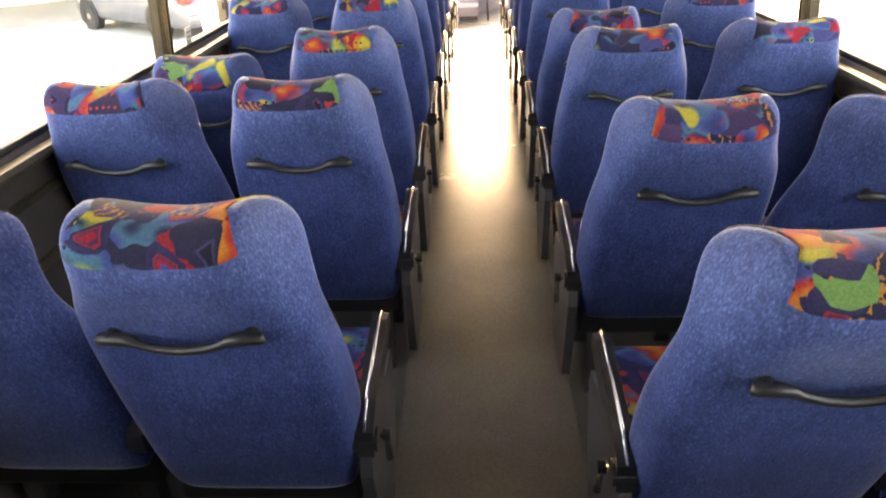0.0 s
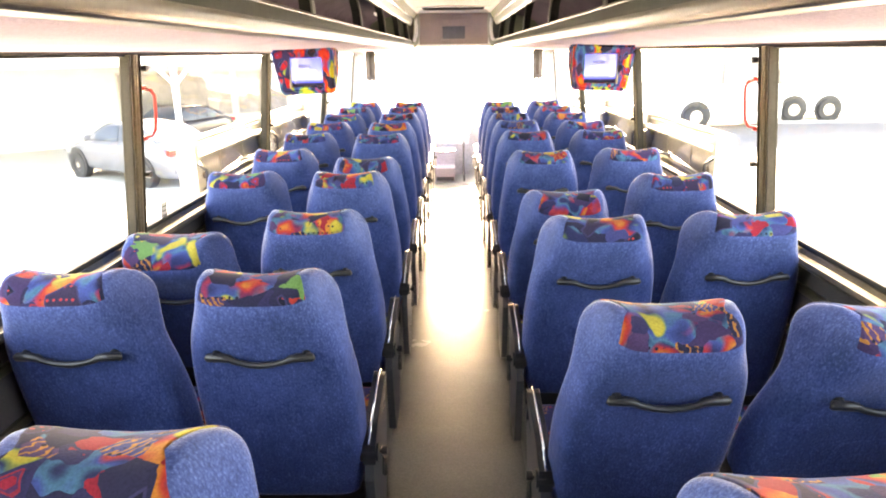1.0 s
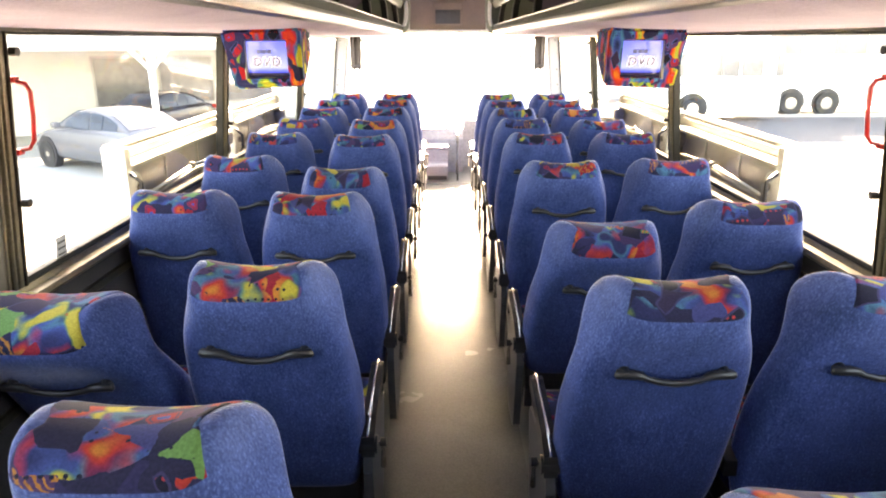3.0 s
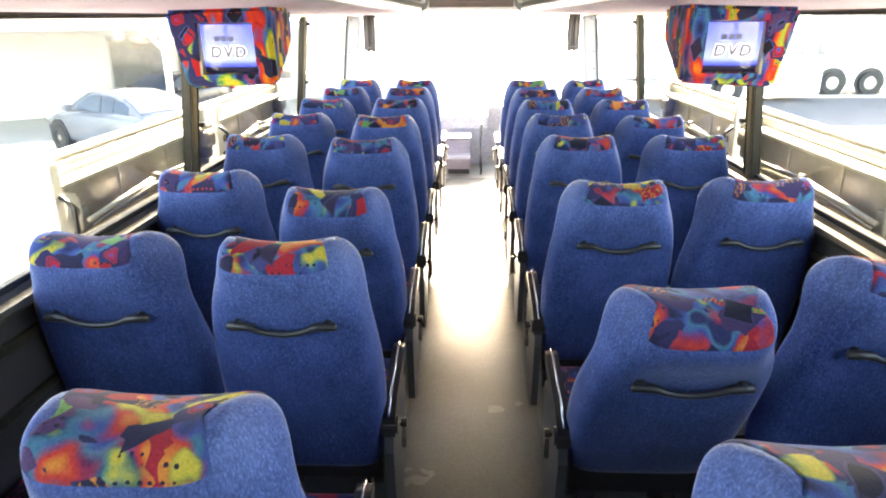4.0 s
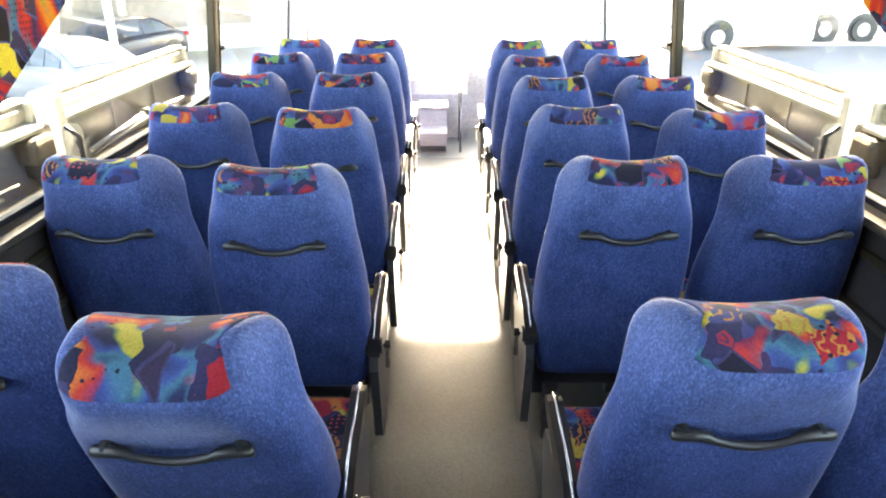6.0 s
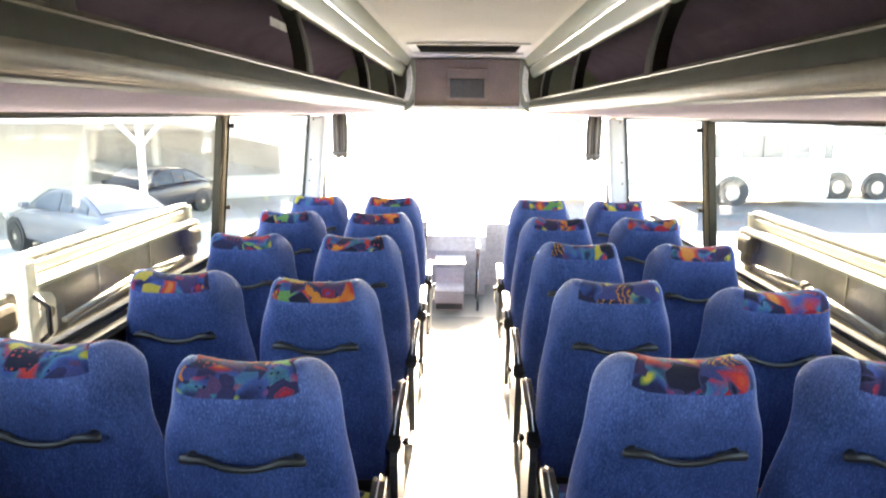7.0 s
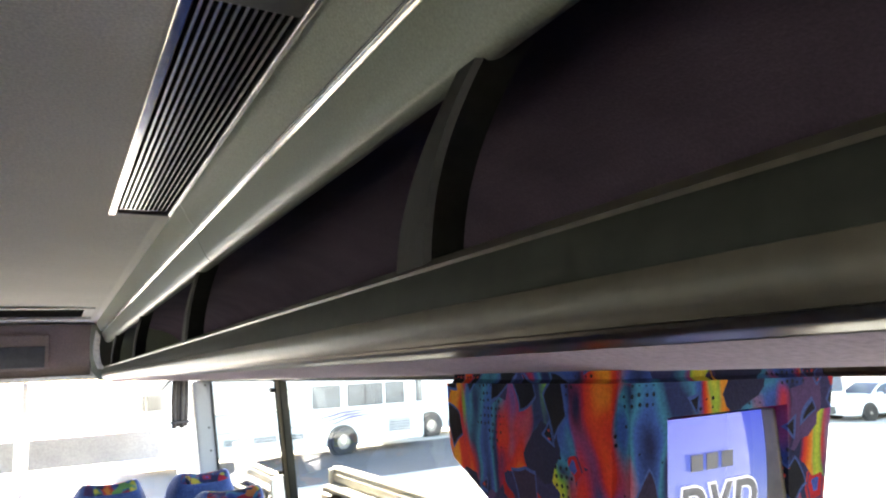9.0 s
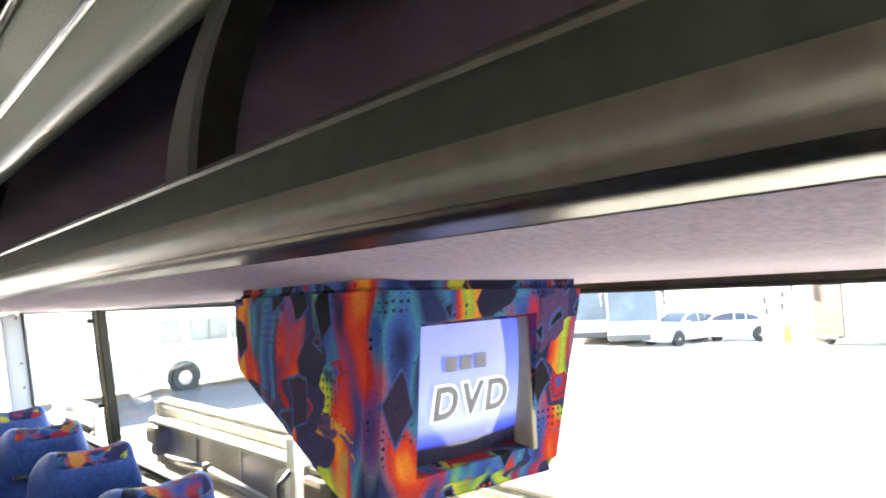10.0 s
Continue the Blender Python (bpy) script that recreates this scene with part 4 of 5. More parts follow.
def television(sx):
    t = thing("television", "small tube television in a printed fabric housing, showing a blue screen", "television", "televisions", at=pose(sx * 0.785, 3.088, 0))
    # side outline of the housing (y, z)
    side = [(0.0, 1.672), (0.028, 1.452), (0.045, 1.440), (0.075, 1.442), (0.12, 1.462), (0.345, 1.560), (0.36, 1.580), (0.36, 1.672)]
    bm = bmesh.new()
    w = 0.152
    def top(x):
        return 1.6752 - 0.030 * (0.145 + sx * x)

    def across(x, y, z):
        """Narrower towards the back, and the outer side slopes in towards the bottom."""
        return x * (1 - 0.15 * smooth01(y, 0.05, 0.33)) + (sx * 0.024 if x * sx > 0 else 0.0) * (1.7 * (z - 1.44) / 0.23 - 0.7)
    vs = [[bm.verts.new((across(x, y, z), y, z - (0.012 if x * sx > 0 and y < 0.2 else 0.0) if z < 1.67 else top(across(x, y, z)))) for y, z in side] for x in (-w, w)]
    n = len(side)
    for i in range(1, n):
        bm.faces.new((vs[0][i], vs[0][(i + 1) % n], vs[1][(i + 1) % n], vs[1][i]))
    bm.faces.new(vs[0])
    bm.faces.new(list(reversed(vs[1])))
    # the face towards the passengers is a rim round the tube
    lean = math.degrees(math.atan2(0.028, 0.22))
    def rim(u, v, d):
        z = 1.672 + (1.452 - 1.672) * v
        y = 0.028 * v + d
        return (u, y, z)
    o = [vs[0][0], vs[1][0], vs[1][1], vs[0][1]]
    inner = [bm.verts.new(rim(u, v, 0.0)) for u, v in ((-0.088 - sx * 0.006, 0.195), (0.088 - sx * 0.006, 0.195), (0.088 - sx * 0.006, 0.905), (-0.088 - sx * 0.006, 0.905))]
    deep = [bm.verts.new(rim(u, v, 0.035)) for u, v in ((-0.085 - sx * 0.006, 0.215), (0.085 - sx * 0.006, 0.215), (0.085 - sx * 0.006, 0.89), (-0.085 - sx * 0.006, 0.89))]
    for a in range(4):
        c = (a + 1) % 4
        bm.faces.new((o[a], o[c], inner[c], inner[a]))
        bm.faces.new((inner[a], inner[c], deep[c], deep[a]))
    bmesh.ops.recalc_face_normals(bm, faces=bm.faces[:])
    edges = [e for e in bm.edges if not e.is_boundary and e.calc_face_angle(0) > 0.6 and all(v not in deep and v not in inner for v in e.verts)]
    bmesh.ops.bevel(bm, geom=edges, offset=0.012, segments=3, affect="EDGES")
    part("housing", bm_mesh("housing", bm, PRINT_BOLD, False), t, "loud multicoloured printed housing")
    zc = 1.672 - 0.22 * 0.55
    tubeface = part("screen", screen_mesh(), t, "glowing blue picture tube", pose(-sx * 0.006, 0.034 + 0.028 * 0.565 - 0.006, zc, lean, 0, 0))
    xx = sx * 0.082
    part("bezel", box("bezel", (xx - 0.004, 0.020, 1.470), (xx + 0.004, 0.05, 1.625), BEZEL, 0.002), t, "tan plastic bezel")
    caption("letter", "DVD", 0.048, HALO, -0.002, -0.010, -0.0136, tubeface, 0.0034)
    caption("letter", "DVD", 0.048, INK, -0.002, -0.010, -0.0146, tubeface, 0.0014)
    for k in range(3):
        part("caption_bar", box("caption_bar", (-0.040 + k * 0.022, -0.0134, 0.024), (-0.023 + k * 0.022, -0.0128, 0.040), INK, 0.0002), tubeface, "short grey caption block")
    return t


PRINT_BOLD = patterned("bold_printed_cloth", (1.2, 1.2, 1.2), True)
BEZEL = worn("tan_bezel", (0.22, 0.19, 0.13), (0.28, 0.24, 0.17), 0.4)
for sx in (-1, 1):
    television(sx)


# ---- raised luggage doors outside the windows ----
def luggage_door(sx, y0, y1, top):
    d = thing("luggage_door", "open aluminium luggage bay door raised beside the windows", "vehicle door", "luggage doors")
    X, mid = 1.46, y0 + 0.48 * (y1 - y0)

    def bx(name, lo, hi, mat, label="", bevel=0.004, to=None):
        return part(name, box(name, (min(sx * lo[0], sx * hi[0]), lo[1], lo[2]), (max(sx * lo[0], sx * hi[0]), hi[1], hi[2]), mat, bevel), to or d, label)

    def along(name, outline, mat, label="", a=y0, b=y1):
        return part(name, prism(name, [(sx * x, top + z) for x, z in outline], "y", a, b, mat), d, label)
    bx("outer_skin", (X + 0.062, y0, top - 0.75), (X + 0.068, y1, top - 0.004), WHITE, "white painted outer skin", 0.001)
    bx("inner_skin", (X + 0.02, y0 + 0.03, top - 0.72), (X + 0.03, y1 - 0.03, top - 0.03), DOOR_INNER, "tan-grey inner skin")
    along("top_plate", [(X + 0.060, 0.004), (X + 0.016, 0.006), (X + 0.010, -0.004), (X + 0.016, -0.016), (X + 0.060, -0.014)], DOOR_EDGE, "pale rolled top edge")
    along("groove_face", [(X + 0.018, -0.017), (X + 0.008, -0.030), (X + 0.014, -0.066), (X + 0.019, -0.074), (X + 0.026, -0.074), (X + 0.026, -0.017)], DOOR_BAND, "satin groove under the top edge", y0 + 0.02, y1 - 0.02)
    along("second_flange", [(X + 0.019, -0.072), (X - 0.030, -0.080), (X - 0.036, -0.090), (X - 0.034, -0.104), (X + 0.019, -0.112)], DOOR_EDGE, "broad pale flange", y0 + 0.01, y1 - 0.01)
    along("lower_rail", [(X + 0.019, -0.300), (X - 0.028, -0.306), (X - 0.034, -0.318), (X - 0.030, -0.332), (X + 0.019, -0.336)], DOOR_BAND, "pale lower rail", y0 + 0.02, y1 - 0.02)
    along("lower_flange", [(X + 0.056, -0.74), (X - 0.03, -0.74), (X - 0.03, -0.76), (X + 0.056, -0.76)], ALUMINIUM)
    for k in (0.36, 0.68):
        bx("rib_seam", (X + 0.012, y0 + k * (y1 - y0), top - 0.298), (X + 0.0195, y0 + k * (y1 - y0) + 0.006, top - 0.114), DOOR_BAND, "pressed seam", 0.001)
    # near end: upright frame with a pierced latch plate; far end: cast hinge
    frame_end = bx("end_frame", (X - 0.036, y0 - 0.006, top - 0.755), (X + 0.060, y0 + 0.050, top - 0.006), CREAM, "cream upright end frame", 0.006)
    plate = [(y0 + 0.056, top - 0.115), (y0 + 0.125, top - 0.135), (y0 + 0.148, top - 0.165), (y0 + 0.142, top - 0.270), (y0 + 0.105, top - 0.300), (y0 + 0.056, top - 0.285)]
    part("latch_plate", prism("latch_plate", plate, "x", sx * (X - 0.030), sx * (X - 0.022), CREAM), frame_end, "pale pierced latch plate")
    # the plate is not cut: a dark disc on it gives the shaded hole
    latch_hole = disc("hole_disc", (sx * (X - 0.032), y0 + 0.105, top - 0.20), "x", 0.020, 0.012, DARK_CASTING, 14)
    part("hole_disc", latch_hole, frame_end, "dark disc standing in for the hole in the latch plate")
    part("pull_lever", tube("pull_lever", [(sx * (X - 0.036), y0 + 0.02, top - 0.12), (sx * (X - 0.075), y0 + 0.03, top - 0.16), (sx * (X - 0.075), y0 + 0.03, top - 0.25), (sx * (X - 0.045), y0 + 0.025, top - 0.28)], 0.010, BLACK, 8), frame_end, "black pull lever")
    bx("end_cap", (X - 0.010, y1 - 0.022, top - 0.755), (X + 0.060, y1 + 0.004, top - 0.006), DOOR_BAND, "metal end cap")
    for ya, yb, za, zb, xi in ((-0.125, 0.020, -0.205, -0.112, -0.055), (-0.060, 0.048, -0.165, -0.085, -0.035), (-0.095, -0.010, -0.262, -0.190, -0.045)):
        bx("hinge_casting", (X + xi, y1 + ya, top + za), (X + 0.02, y1 + yb, top + zb), DARK_CASTING, "brown cast hinge", 0.024)
    # gas strut lying along the lower part of the skin
    near, knee, far = (sx * (X - 0.045), y0 + 0.16, top - 0.245), (sx * (X - 0.055), mid, top - 0.205), (sx * (X - 0.045), y1 - 0.24, top - 0.228)
    part("gas_strut", tube("gas_strut", [near, knee], 0.010, DOOR_EDGE, 10), d, "white-painted strut body")
    part("strut_rod", tube("strut_rod", [knee, far], 0.006, CHROME, 8), d, "thin chrome strut rod")
    bx("knuckle", (X - 0.072, mid - 0.022, top - 0.224), (X - 0.040, mid + 0.022, top - 0.186), DARK_CASTING, "cast strut knuckle", 0.014)
    part("stay_bar", tube("stay_bar", [(sx * (X - 0.020), y0 + 0.22, top - 0.285), (sx * (X - 0.022), mid + 0.1, top - 0.245), (sx * (X - 0.020), y1 - 0.30, top - 0.262)], 0.009, ALUMINIUM, 8), d, "thin bright stay bar")
    bx("notice_plate", (X + 0.004, y0 + 0.17, top - 0.300), (X + 0.0195, y0 + 0.25, top - 0.215), LABEL_GREY, "small pale notice plate", 0.002)
    part("pantograph_arm", tube("pantograph_arm", [(sx * (X - 0.02), y1 - 0.2, top - 0.4), (sx * (X - 0.1), y1 - 0.5, top - 0.8), (sx * 1.33, y1 - 0.7, top - 1.35)], 0.02, ALUMINIUM, 8), d)


for sx in (-1, 1):
    for a, b in ((3.12, 4.60), (4.70, 6.12)):
        luggage_door(sx, a, b, 1.187)
luggage_door(1, 7.1, 8.0, 1.03)


# ---- the yard outside ----
def wheel(parent, x, y, z, r, axis="y", width=0.25):
    w = part("wheel", disc("wheel", (0, 0, 0), axis, r, width, RUBBER, 28, r * 0.55), parent, "black tyre", pose(x, y, z))
    part("rim", disc("rim", (0, 0, 0), axis, r * 0.56, width * 0.8, CHROME, 24, r * 0.16), w, "bright wheel rim")
    part("hub", disc("hub", (0, 0, 0), axis, r * 0.2, width * 0.95, ALUMINIUM, 16), w)
    return w


def coach(x0, length, y, wheels, label, windows, sill, h, panels, stripe):
    """A white coach standing across the yard, its long side towards the camera; windows: (from, to, dark)."""
    G = -1.5
    c = thing("parked_coach", label, "bus", "parked coaches", at=Matrix.Translation((0.2, 0.1876, -0.105)) @ Matrix.Scale(0.93, 4))
    out = [(0, 0.35), (0, h - 0.25), (0.18, h), (length - 0.3, h), (length - 0.08, h - 0.2), (length, 1.3), (length, 0.35)]
    body = bmesh.new()
    body.from_mesh(prism("body", [(x0 + a, G + b) for a, b in out], "y", y, y + 2.5, WHITE))
    bmesh.ops.bevel(body, geom=[e for e in body.edges if e.calc_face_angle(0) > 0.5], offset=0.07, segments=2, affect="EDGES")
    part("body", bm_mesh("body", body, WHITE), c)
    # windows not marked dark carry the yard's glare in their glass and frame colours
    for a, b, dark in windows:
        w = part("window", box("window", (a, y - 0.012, G + sill), (b, y + 0.02, G + sill + 0.8), BUS_GLASS if dark else GLARE_GLASS, 0.01), c, "tinted side window" if dark else "side window coloured pale for the glare of the yard")
        part("frame", box("frame", (a - 0.04, y - 0.006, G + sill - 0.04), (b + 0.04, y + 0.01, G + sill + 0.84), BLACK if dark else GREY_PANEL, 0.01), w)
    part("stripe", box("stripe", (x0 + 0.1, y - 0.008, G + stripe), (x0 + length - 0.1, y + 0.01, G + stripe + 0.04), GREY_PANEL, 0.002), c, "thin grey stripe")
    for a, b, z0, z1 in panels:
        pn = part("vent", box("vent", (a, y - 0.010, G + z0), (b, y + 0.01, G + z1), GREY_PANEL, 0.01), c, "grey louvred vent panel")
        k = z0 + 0.06
        while k < z1 - 0.06:
            part("louvre", box("louvre", (a + 0.05, y - 0.022, G + k), (b - 0.05, y - 0.008, G + k + 0.03), GREY_PLASTIC, 0.004), pn)
            k += 0.11
    for wx in wheels:
        part("wheel_arch", disc("wheel_arch", (wx, y - 0.005, G + 0.52), "y", 0.66, 0.03, BLACK, 28), c, "dark wheel arch")
        wheel(c, wx, y - 0.02, G + 0.50, 0.50)
    return c


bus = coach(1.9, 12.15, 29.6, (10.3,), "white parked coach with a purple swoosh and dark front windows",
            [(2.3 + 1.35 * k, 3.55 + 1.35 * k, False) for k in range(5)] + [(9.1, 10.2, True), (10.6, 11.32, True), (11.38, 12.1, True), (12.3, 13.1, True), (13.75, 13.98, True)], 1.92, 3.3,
            [(5.6, 6.5, 0.75, 1.0), (6.7, 7.6, 0.75, 1.0), (7.8, 8.7, 0.75, 1.0), (12.35, 13.4, 0.70, 1.25)], 1.22)
for k in range(3):
    part("graphic", tube("graphic", [(9.3 + 0.25 * k, 29.595, -0.05 - 0.12 * k), (10.3 + 0.2 * k, 29.59, 0.16 - 0.10 * k), (11.6 + 0.1 * k, 29.595, 0.22 - 0.10 * k)], [0.01, 0.05, 0.01], PURPLE, 6), bus, "purple swoosh graphic")
coach(13.0, 13.4, 32.6, (15.95, 17.6), "tall white parked coach with tandem rear wheels", [(14.7 + 1.5 * k, 16.1 + 1.5 * k, True) for k in range(7)], 2.75, 3.75, [(18.6, 19.85, 0.55, 1.55), (21.2, 22.1, 0.75, 1.1)], 1.55)


def car(name, label, at, paint, tall=1.45):
    """A saloon, nose towards its own +x."""
    c = thing(name, label, "car", at=at)
    verts, faces = [], []
    stations = [(-2.30, 0.66, 0.66), (-2.24, 0.86, 0.76), (-2.05, 0.97, 0.83), (-1.6, 1.02, 0.87), (-0.8, 1.03, 0.89), (0.3, 1.00, 0.89), (1.0, 0.96, 0.88), (1.6, 0.87, 0.86), (2.0, 0.77, 0.80), (2.2, 0.66, 0.72), (2.28, 0.54, 0.62)]
    for x, top, w in stations:                 # loft of cross-sections from the sill over the waist to the other sill
        half = [(w * 0.88, 0.24), (w * 0.97, 0.34), (w, 0.34 + (top - 0.34) * 0.45), (w * 0.985, top - 0.13), (w * 0.93, top - 0.04), (w * 0.78, top), (w * 0.4, top + 0.015)]
        verts += [(x, y, z) for y, z in half] + [(x, -y, z) for y, z in reversed(half)]
    n = 14
    for i in range(len(stations) - 1):
        for j in range(n):
            faces.append((i * n + j, i * n + (j + 1) % n, (i + 1) * n + (j + 1) % n, (i + 1) * n + j))
    faces += [tuple(range(n)), tuple(range((len(stations) - 1) * n, len(stations) * n))]
    part("body", mesh_of("body", verts, faces, paint, True), c)
    part("bumper", box("bumper", (-2.36, -0.66, 0.36), (-2.20, 0.66, 0.52), paint, 0.05), c)
    part("plate_recess", box("plate_recess", (-2.32, -0.26, 0.66), (-2.27, 0.26, 0.78), GREY_PLASTIC, 0.01), c)
    k = tall / 1.45
    cab = [(-1.90, 0.98), (-1.72, 1.06), (-1.45, 1.19), (-1.15, 1.31), (-0.85, 1.39), (-0.40, 1.44), (0.05, 1.43), (0.35, 1.37), (0.70, 1.22), (1.00, 1.06), (1.20, 0.95)]

    def crown(x):
        """Height of the roof line over the wheels' line at x."""
        for (xa, za), (xb, zb) in zip(cab, cab[1:]):
            if x <= xb:
                return 0.95 + (za + (zb - za) * (x - xa) / (xb - xa) - 0.95) * k
        return 0.95

    def flank(z):
        return 0.755 - 0.33 * max(0.0, z - 0.93) / k

    verts, faces = [], []
    for x, z in cab:
        z = crown(x)
        rim_ = flank(z - 0.04)
        half = [(0.755, 0.90), (flank(0.95 + (z - 0.95) * 0.5), 0.95 + (z - 0.99) * 0.5), (rim_, z - 0.045), (rim_ - 0.05, z - 0.012), (rim_ * 0.5, z + 0.012)]
        verts += [(x, y, h) for y, h in half] + [(x, -y, h) for y, h in reversed(half)]
    m = 10
    for i in range(len(cab) - 1):
        for j in range(m):
            faces.append((i * m + j, i * m + (j + 1) % m, (i + 1) * m + (j + 1) % m, (i + 1) * m + j))
    faces += [tuple(range(m)), tuple(range((len(cab) - 1) * m, len(cab) * m))]
    part("roof", mesh_of("roof", verts, faces, paint, True), c)

    def pane_of(nm, rows_, inward):
        """A curved pane from rows of points, 3 cm thick."""
        nr, nc = len(rows_), len(rows_[0])
        vs = [p for r in rows_ for p in r]
        vs += [tuple(a + b for a, b in zip(p, inward)) for p in vs]
        o = nr * nc
        fs = [(i * nc + j, i * nc + j + 1, (i + 1) * nc + j + 1, (i + 1) * nc + j) for i in range(nr - 1) for j in range(nc - 1)]
        fs += [tuple(q + o for q in reversed(f)) for f in fs]
        ring_ = list(range(nc)) + [i * nc + nc - 1 for i in range(1, nr)] + list(range(nr * nc - 2, (nr - 1) * nc - 1, -1)) + [i * nc for i in range(nr - 2, 0, -1)]
        fs += [(a, b, b + o, a + o) for a, b in zip(ring_, ring_[1:] + ring_[:1])]
        part(nm, mesh_of(nm, vs, fs, CAR_GLASS, False), c, "tinted car window")

    for nm, xa, xb in (("rear_window", -1.74, -1.02), ("windscreen", 0.36, 1.04)):
        rows_ = []
        for i in range(6):
            x = xa + (xb - xa) * i / 5
            z = crown(x)
            wide = flank(z - 0.04) - 0.045
            rows_.append([(x, wide * q, z + 0.020 + 0.012 * (1 - abs(q))) for q in (-1, -0.5, 0, 0.5, 1)])
        pane_of(nm, rows_, (0, 0, -0.03))
    for s in (-1, 1):
        for xa, xb in ((-1.32, -0.80), (-0.76, -0.30), (-0.24, 0.72)):
            rows_ = []
            for i in range(6):
                x = xa + (xb - xa) * i / 5
                hi_ = max(1.02, crown(x) - 0.075)
                rows_.append([(x, s * (flank(z) + 0.010), z) for z in (1.0, (1.0 + hi_) / 2, hi_)])
            pane_of("side_window", rows_, (0, -s * 0.03, 0))
        part("tail_light", box("tail_light", (-2.34, s * 0.62 - 0.18, 0.78), (-2.22, s * 0.62 + 0.18, 0.92), RED, 0.03), c, "red tail light")
        part("head_light", box("head_light", (2.08, s * 0.62 - 0.16, 0.62), (2.2, s * 0.62 + 0.16, 0.74), CHROME, 0.03), c, "clear headlight")
        for wx in (-1.4, 1.4):
            part("wheel_arch", disc("wheel_arch", (wx, s * 0.80, 0.36), "y", 0.39, 0.19, BLACK, 24), c, "dark wheel arch")
            wheel(c, wx, s * 0.81, 0.32, 0.32, "y", 0.2)
        part("door_mirror", box("door_mirror", (0.72, s * 0.93 - 0.09, 1.0), (0.84, s * 0.93 + 0.09, 1.12), paint, 0.03), c)
    return c


car("saloon_car", "silver saloon car parked outside", pose(-8.45, 17.6, -1.5, 0, 0, 147) @ Matrix.Scale(1.06, 4), SILVER_CAR)
car("parked_car", "dark car parked under the carport", pose(-9.75, 23.4, -1.5, 0, 0, 252), DARK_CAR, 1.62)
for k, (x, y, p, lb, turn) in enumerate(((30.9, 19.7, WHITE, "white van far across the yard", 170), (32.6, 18.2, WHITE, "white car far across the yard", 110))):
    car("distant_car", lb, pose(x, y, -1.5, 0, 0, turn), p, 1.45 + 0.3 * (k == 0))

# carport and building on the left
port = thing("carport", "white timber carport with braced posts", "shelter")
for x, y in ((-8.2, 19.8), (-12.6, 17.0), (-4.6, 23.5)):
    post = part("post", box("post", (x - 0.07, y - 0.07, -1.5), (x + 0.07, y + 0.07, 1.5), WHITE, 0.01), port, "white square post")
    for s in (-1, 1):
        part("brace", tube("brace", [(x, y, 0.80), (x + s * 0.42, y + s * 0.32, 1.40)], 0.055, WHITE, 4), post)
part("beam", tube("beam", [Vector((-16, 14.3, 1.5)), Vector((-1.5, 26.2, 1.5))], 0.16, WHITE, 4), port)
part("canopy", mesh_of("canopy", [(-16.5, 13.8, 1.65), (-1.2, 26.4, 1.65), (-5.2, 31.2, 2.1), (-20.5, 18.6, 2.1), (-16.5, 13.8, 1.80), (-1.2, 26.4, 1.80), (-5.2, 31.2, 2.25), (-20.5, 18.6, 2.25)],
     [(0, 1, 2, 3), (7, 6, 5, 4), (0, 1, 5, 4), (1, 2, 6, 5), (2, 3, 7, 6), (3, 0, 4, 7)], GREY_PANEL), port, "pale roof canopy")
hall = thing("workshop_building", "long low pale rendered workshop building with grey windows", "building")
hall.matrix_basis = pose(-12.4, 25.0, -1.5, 0, 0, 38)
part("wall", box("wall", (-16, 0, 0), (12, 8, 3.1), PALE_STUCCO, 0.02), hall)
part("roof", prism("roof", [(-0.3, 3.1), (4, 3.7), (8.5, 3.1), (8.5, 2.95), (-0.3, 2.95)], "x", -16.4, 12.4, GREY_PANEL), hall)
for xa, xb in ((0.0, 1.95), (2.25, 4.2), (4.5, 6.6)):
    w = part("window", box("window", (xa, -0.03, 0.85), (xb, 0.02, 2.5), BUS_GLASS, 0.01), hall, "grey workshop window")
    part("frame", box("frame", (xa - 0.08, -0.015, 0.77), (xb + 0.08, 0.01, 2.58), GREY_PANEL, 0.01), w)
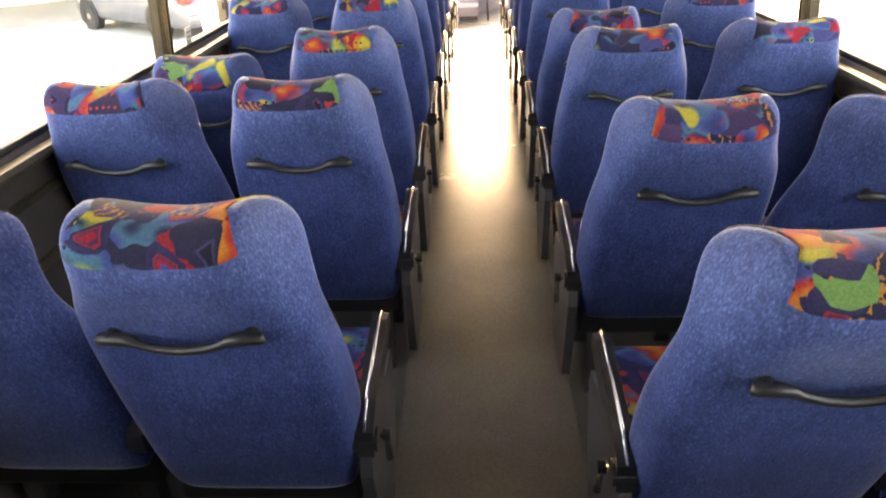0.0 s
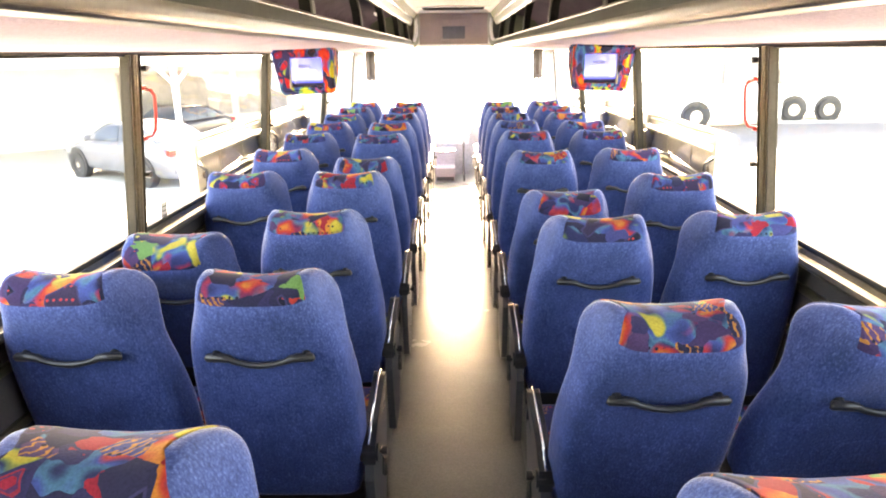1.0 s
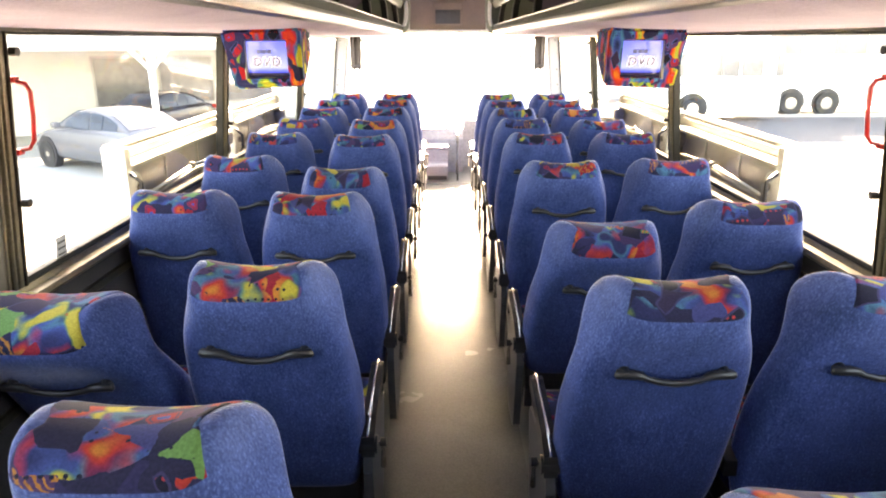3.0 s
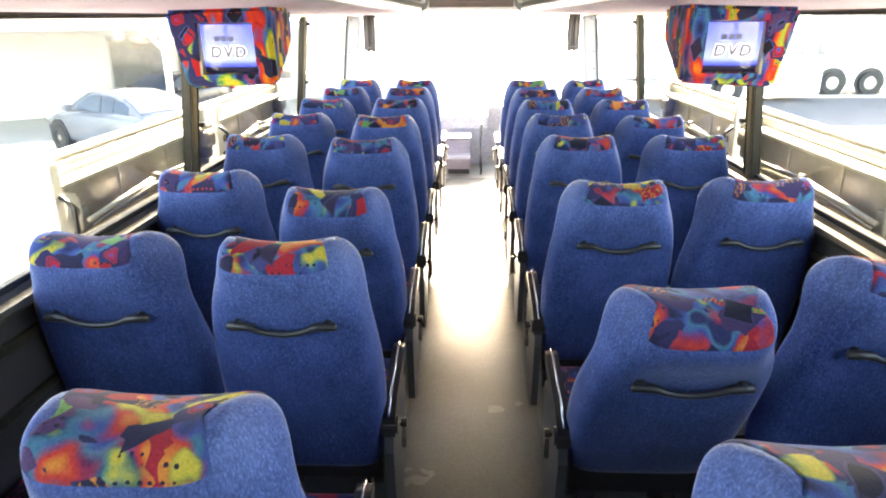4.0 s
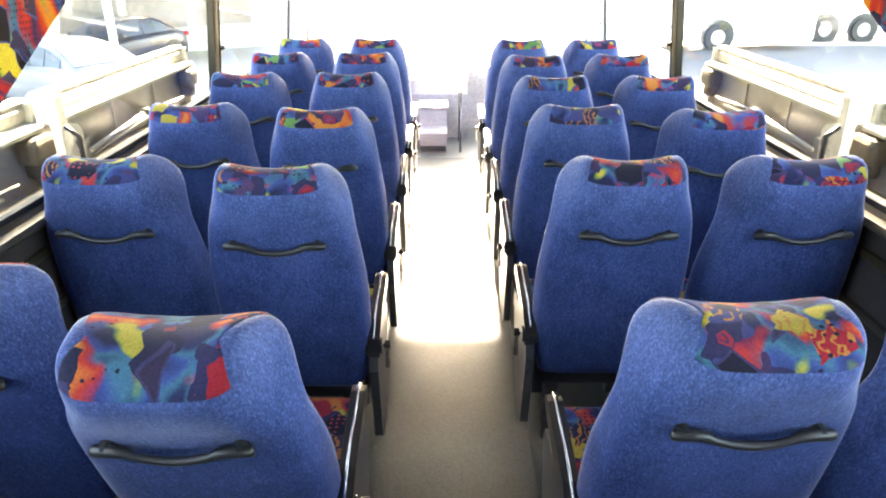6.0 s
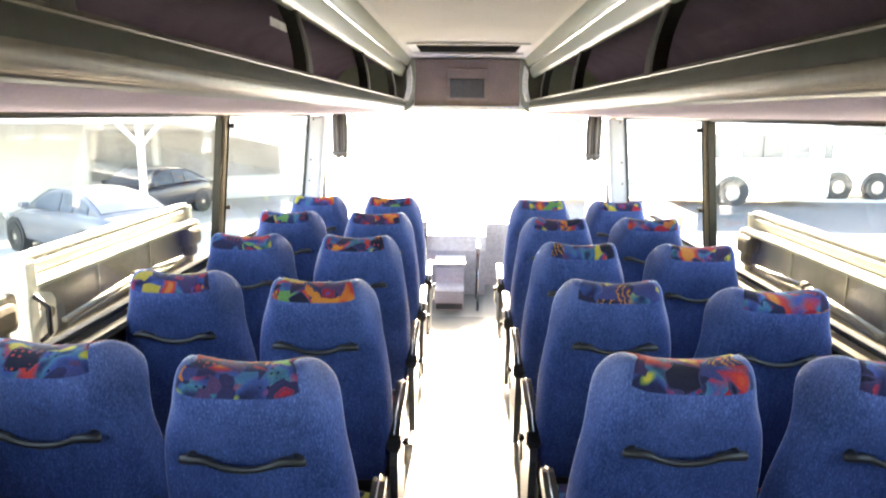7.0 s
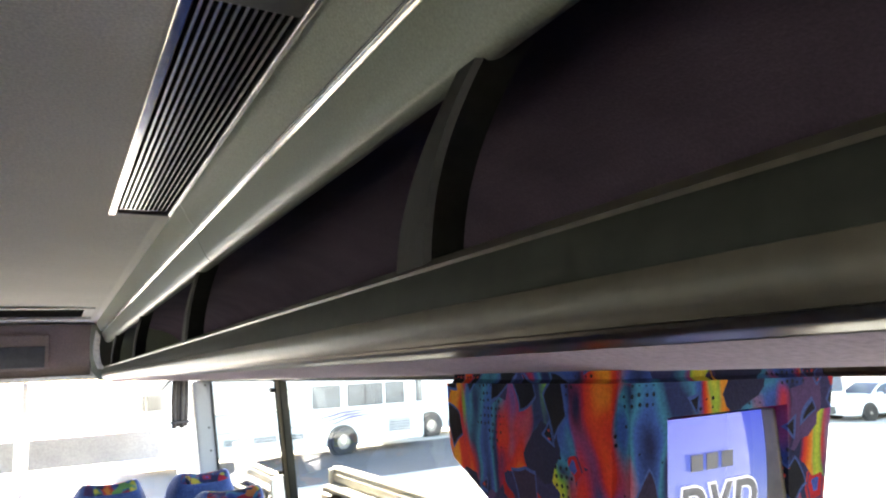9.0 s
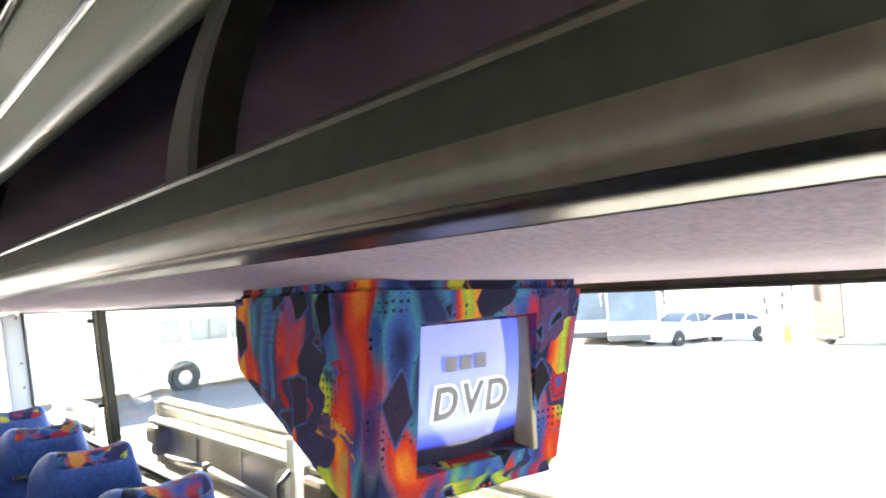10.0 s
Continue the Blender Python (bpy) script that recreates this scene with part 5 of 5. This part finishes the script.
# fuel column, service truck and two coaches seen far to the right
pole = thing("fuel_column", "white and yellow column at the yard's edge", "column")
pole.matrix_basis = pose(32.0, 15.8, -1.5, 0, 0, -63)
part("shaft", box("shaft", (-0.55, 0.0, 0.0), (0.55, 0.5, 3.4), WHITE, 0.03), pole)
part("base", box("base", (0.30, -0.06, 0.0), (0.62, 0.5, 0.75), YELLOW, 0.03), pole, "yellow base")
part("sign", box("sign", (-0.12, -0.05, 2.65), (0.42, 0.0, 3.3), YELLOW, 0.02), pole, "yellow sign box")
for x, zz in ((-0.45, 2.75), (-0.45, 1.75), (-0.4, 1.25), (0.25, 1.45), (0.3, 2.0)):
    part("meter", box("meter", (x, -0.04, zz), (x + 0.14, 0.01, zz + 0.3), GREY_PLASTIC, 0.01), pole, "grey meter")
truck = thing("service_truck", "white truck with a dark brown open side door", "truck", at=pose(32.1, 12.05, -1.5, 0, 0, -20))
part("body", box("body", (-1.2, -6.0, 0.5), (1.2, 2.2, 3.5), WHITE, 0.08), truck)
part("door", box("door", (-1.26, 0.2, 0.35), (-1.18, 1.6, 3.0), DARK_BROWN, 0.02), truck, "dark brown doorway")
part("step", box("step", (-1.5, 0.3, 0.3), (-1.2, 1.5, 0.42), GREY_PLASTIC, 0.02), truck)
part("mirror", tube("mirror", [(-1.25, 2.0, 3.2), (-1.6, 2.3, 3.0), (-1.6, 2.3, 2.3)], 0.07, GREY_PLASTIC, 8), truck)
for wy in (-4.5, 1.2):
    wheel(truck, -1.1, wy, 0.5, 0.5, "x", 0.3)
for x, y in ((29.3, 23.9), (28.5, 20.9)):
    b = thing("distant_coach", "white coach with a blue-grey windscreen facing the yard", "bus", "distant coaches", at=pose(x, y, -1.5, 0, 0, -57))
    part("body", box("body", (-1.2, -0.2, 0.35), (1.2, 11, 2.85), WHITE, 0.08), b)
    part("windscreen", box("windscreen", (-1.12, -0.24, 1.2), (1.12, -0.15, 2.68), BLUE_GLASS, 0.06), b, "blue-grey windscreen")
    part("bumper", box("bumper", (-1.2, -0.3, 0.3), (1.2, -0.1, 0.6), GREY_PLASTIC, 0.04), b)
    for s_ in (-1, 1):
        part("mirror", tube("mirror", [(s_ * 1.15, -0.2, 2.7), (s_ * 1.42, -0.5, 2.5), (s_ * 1.42, -0.5, 1.95)], 0.08, GREY_PLASTIC, 8), b)
        part("head_light", box("head_light", (s_ * 0.85 - 0.2, -0.27, 0.75), (s_ * 0.85 + 0.2, -0.15, 0.95), CHROME, 0.03), b)
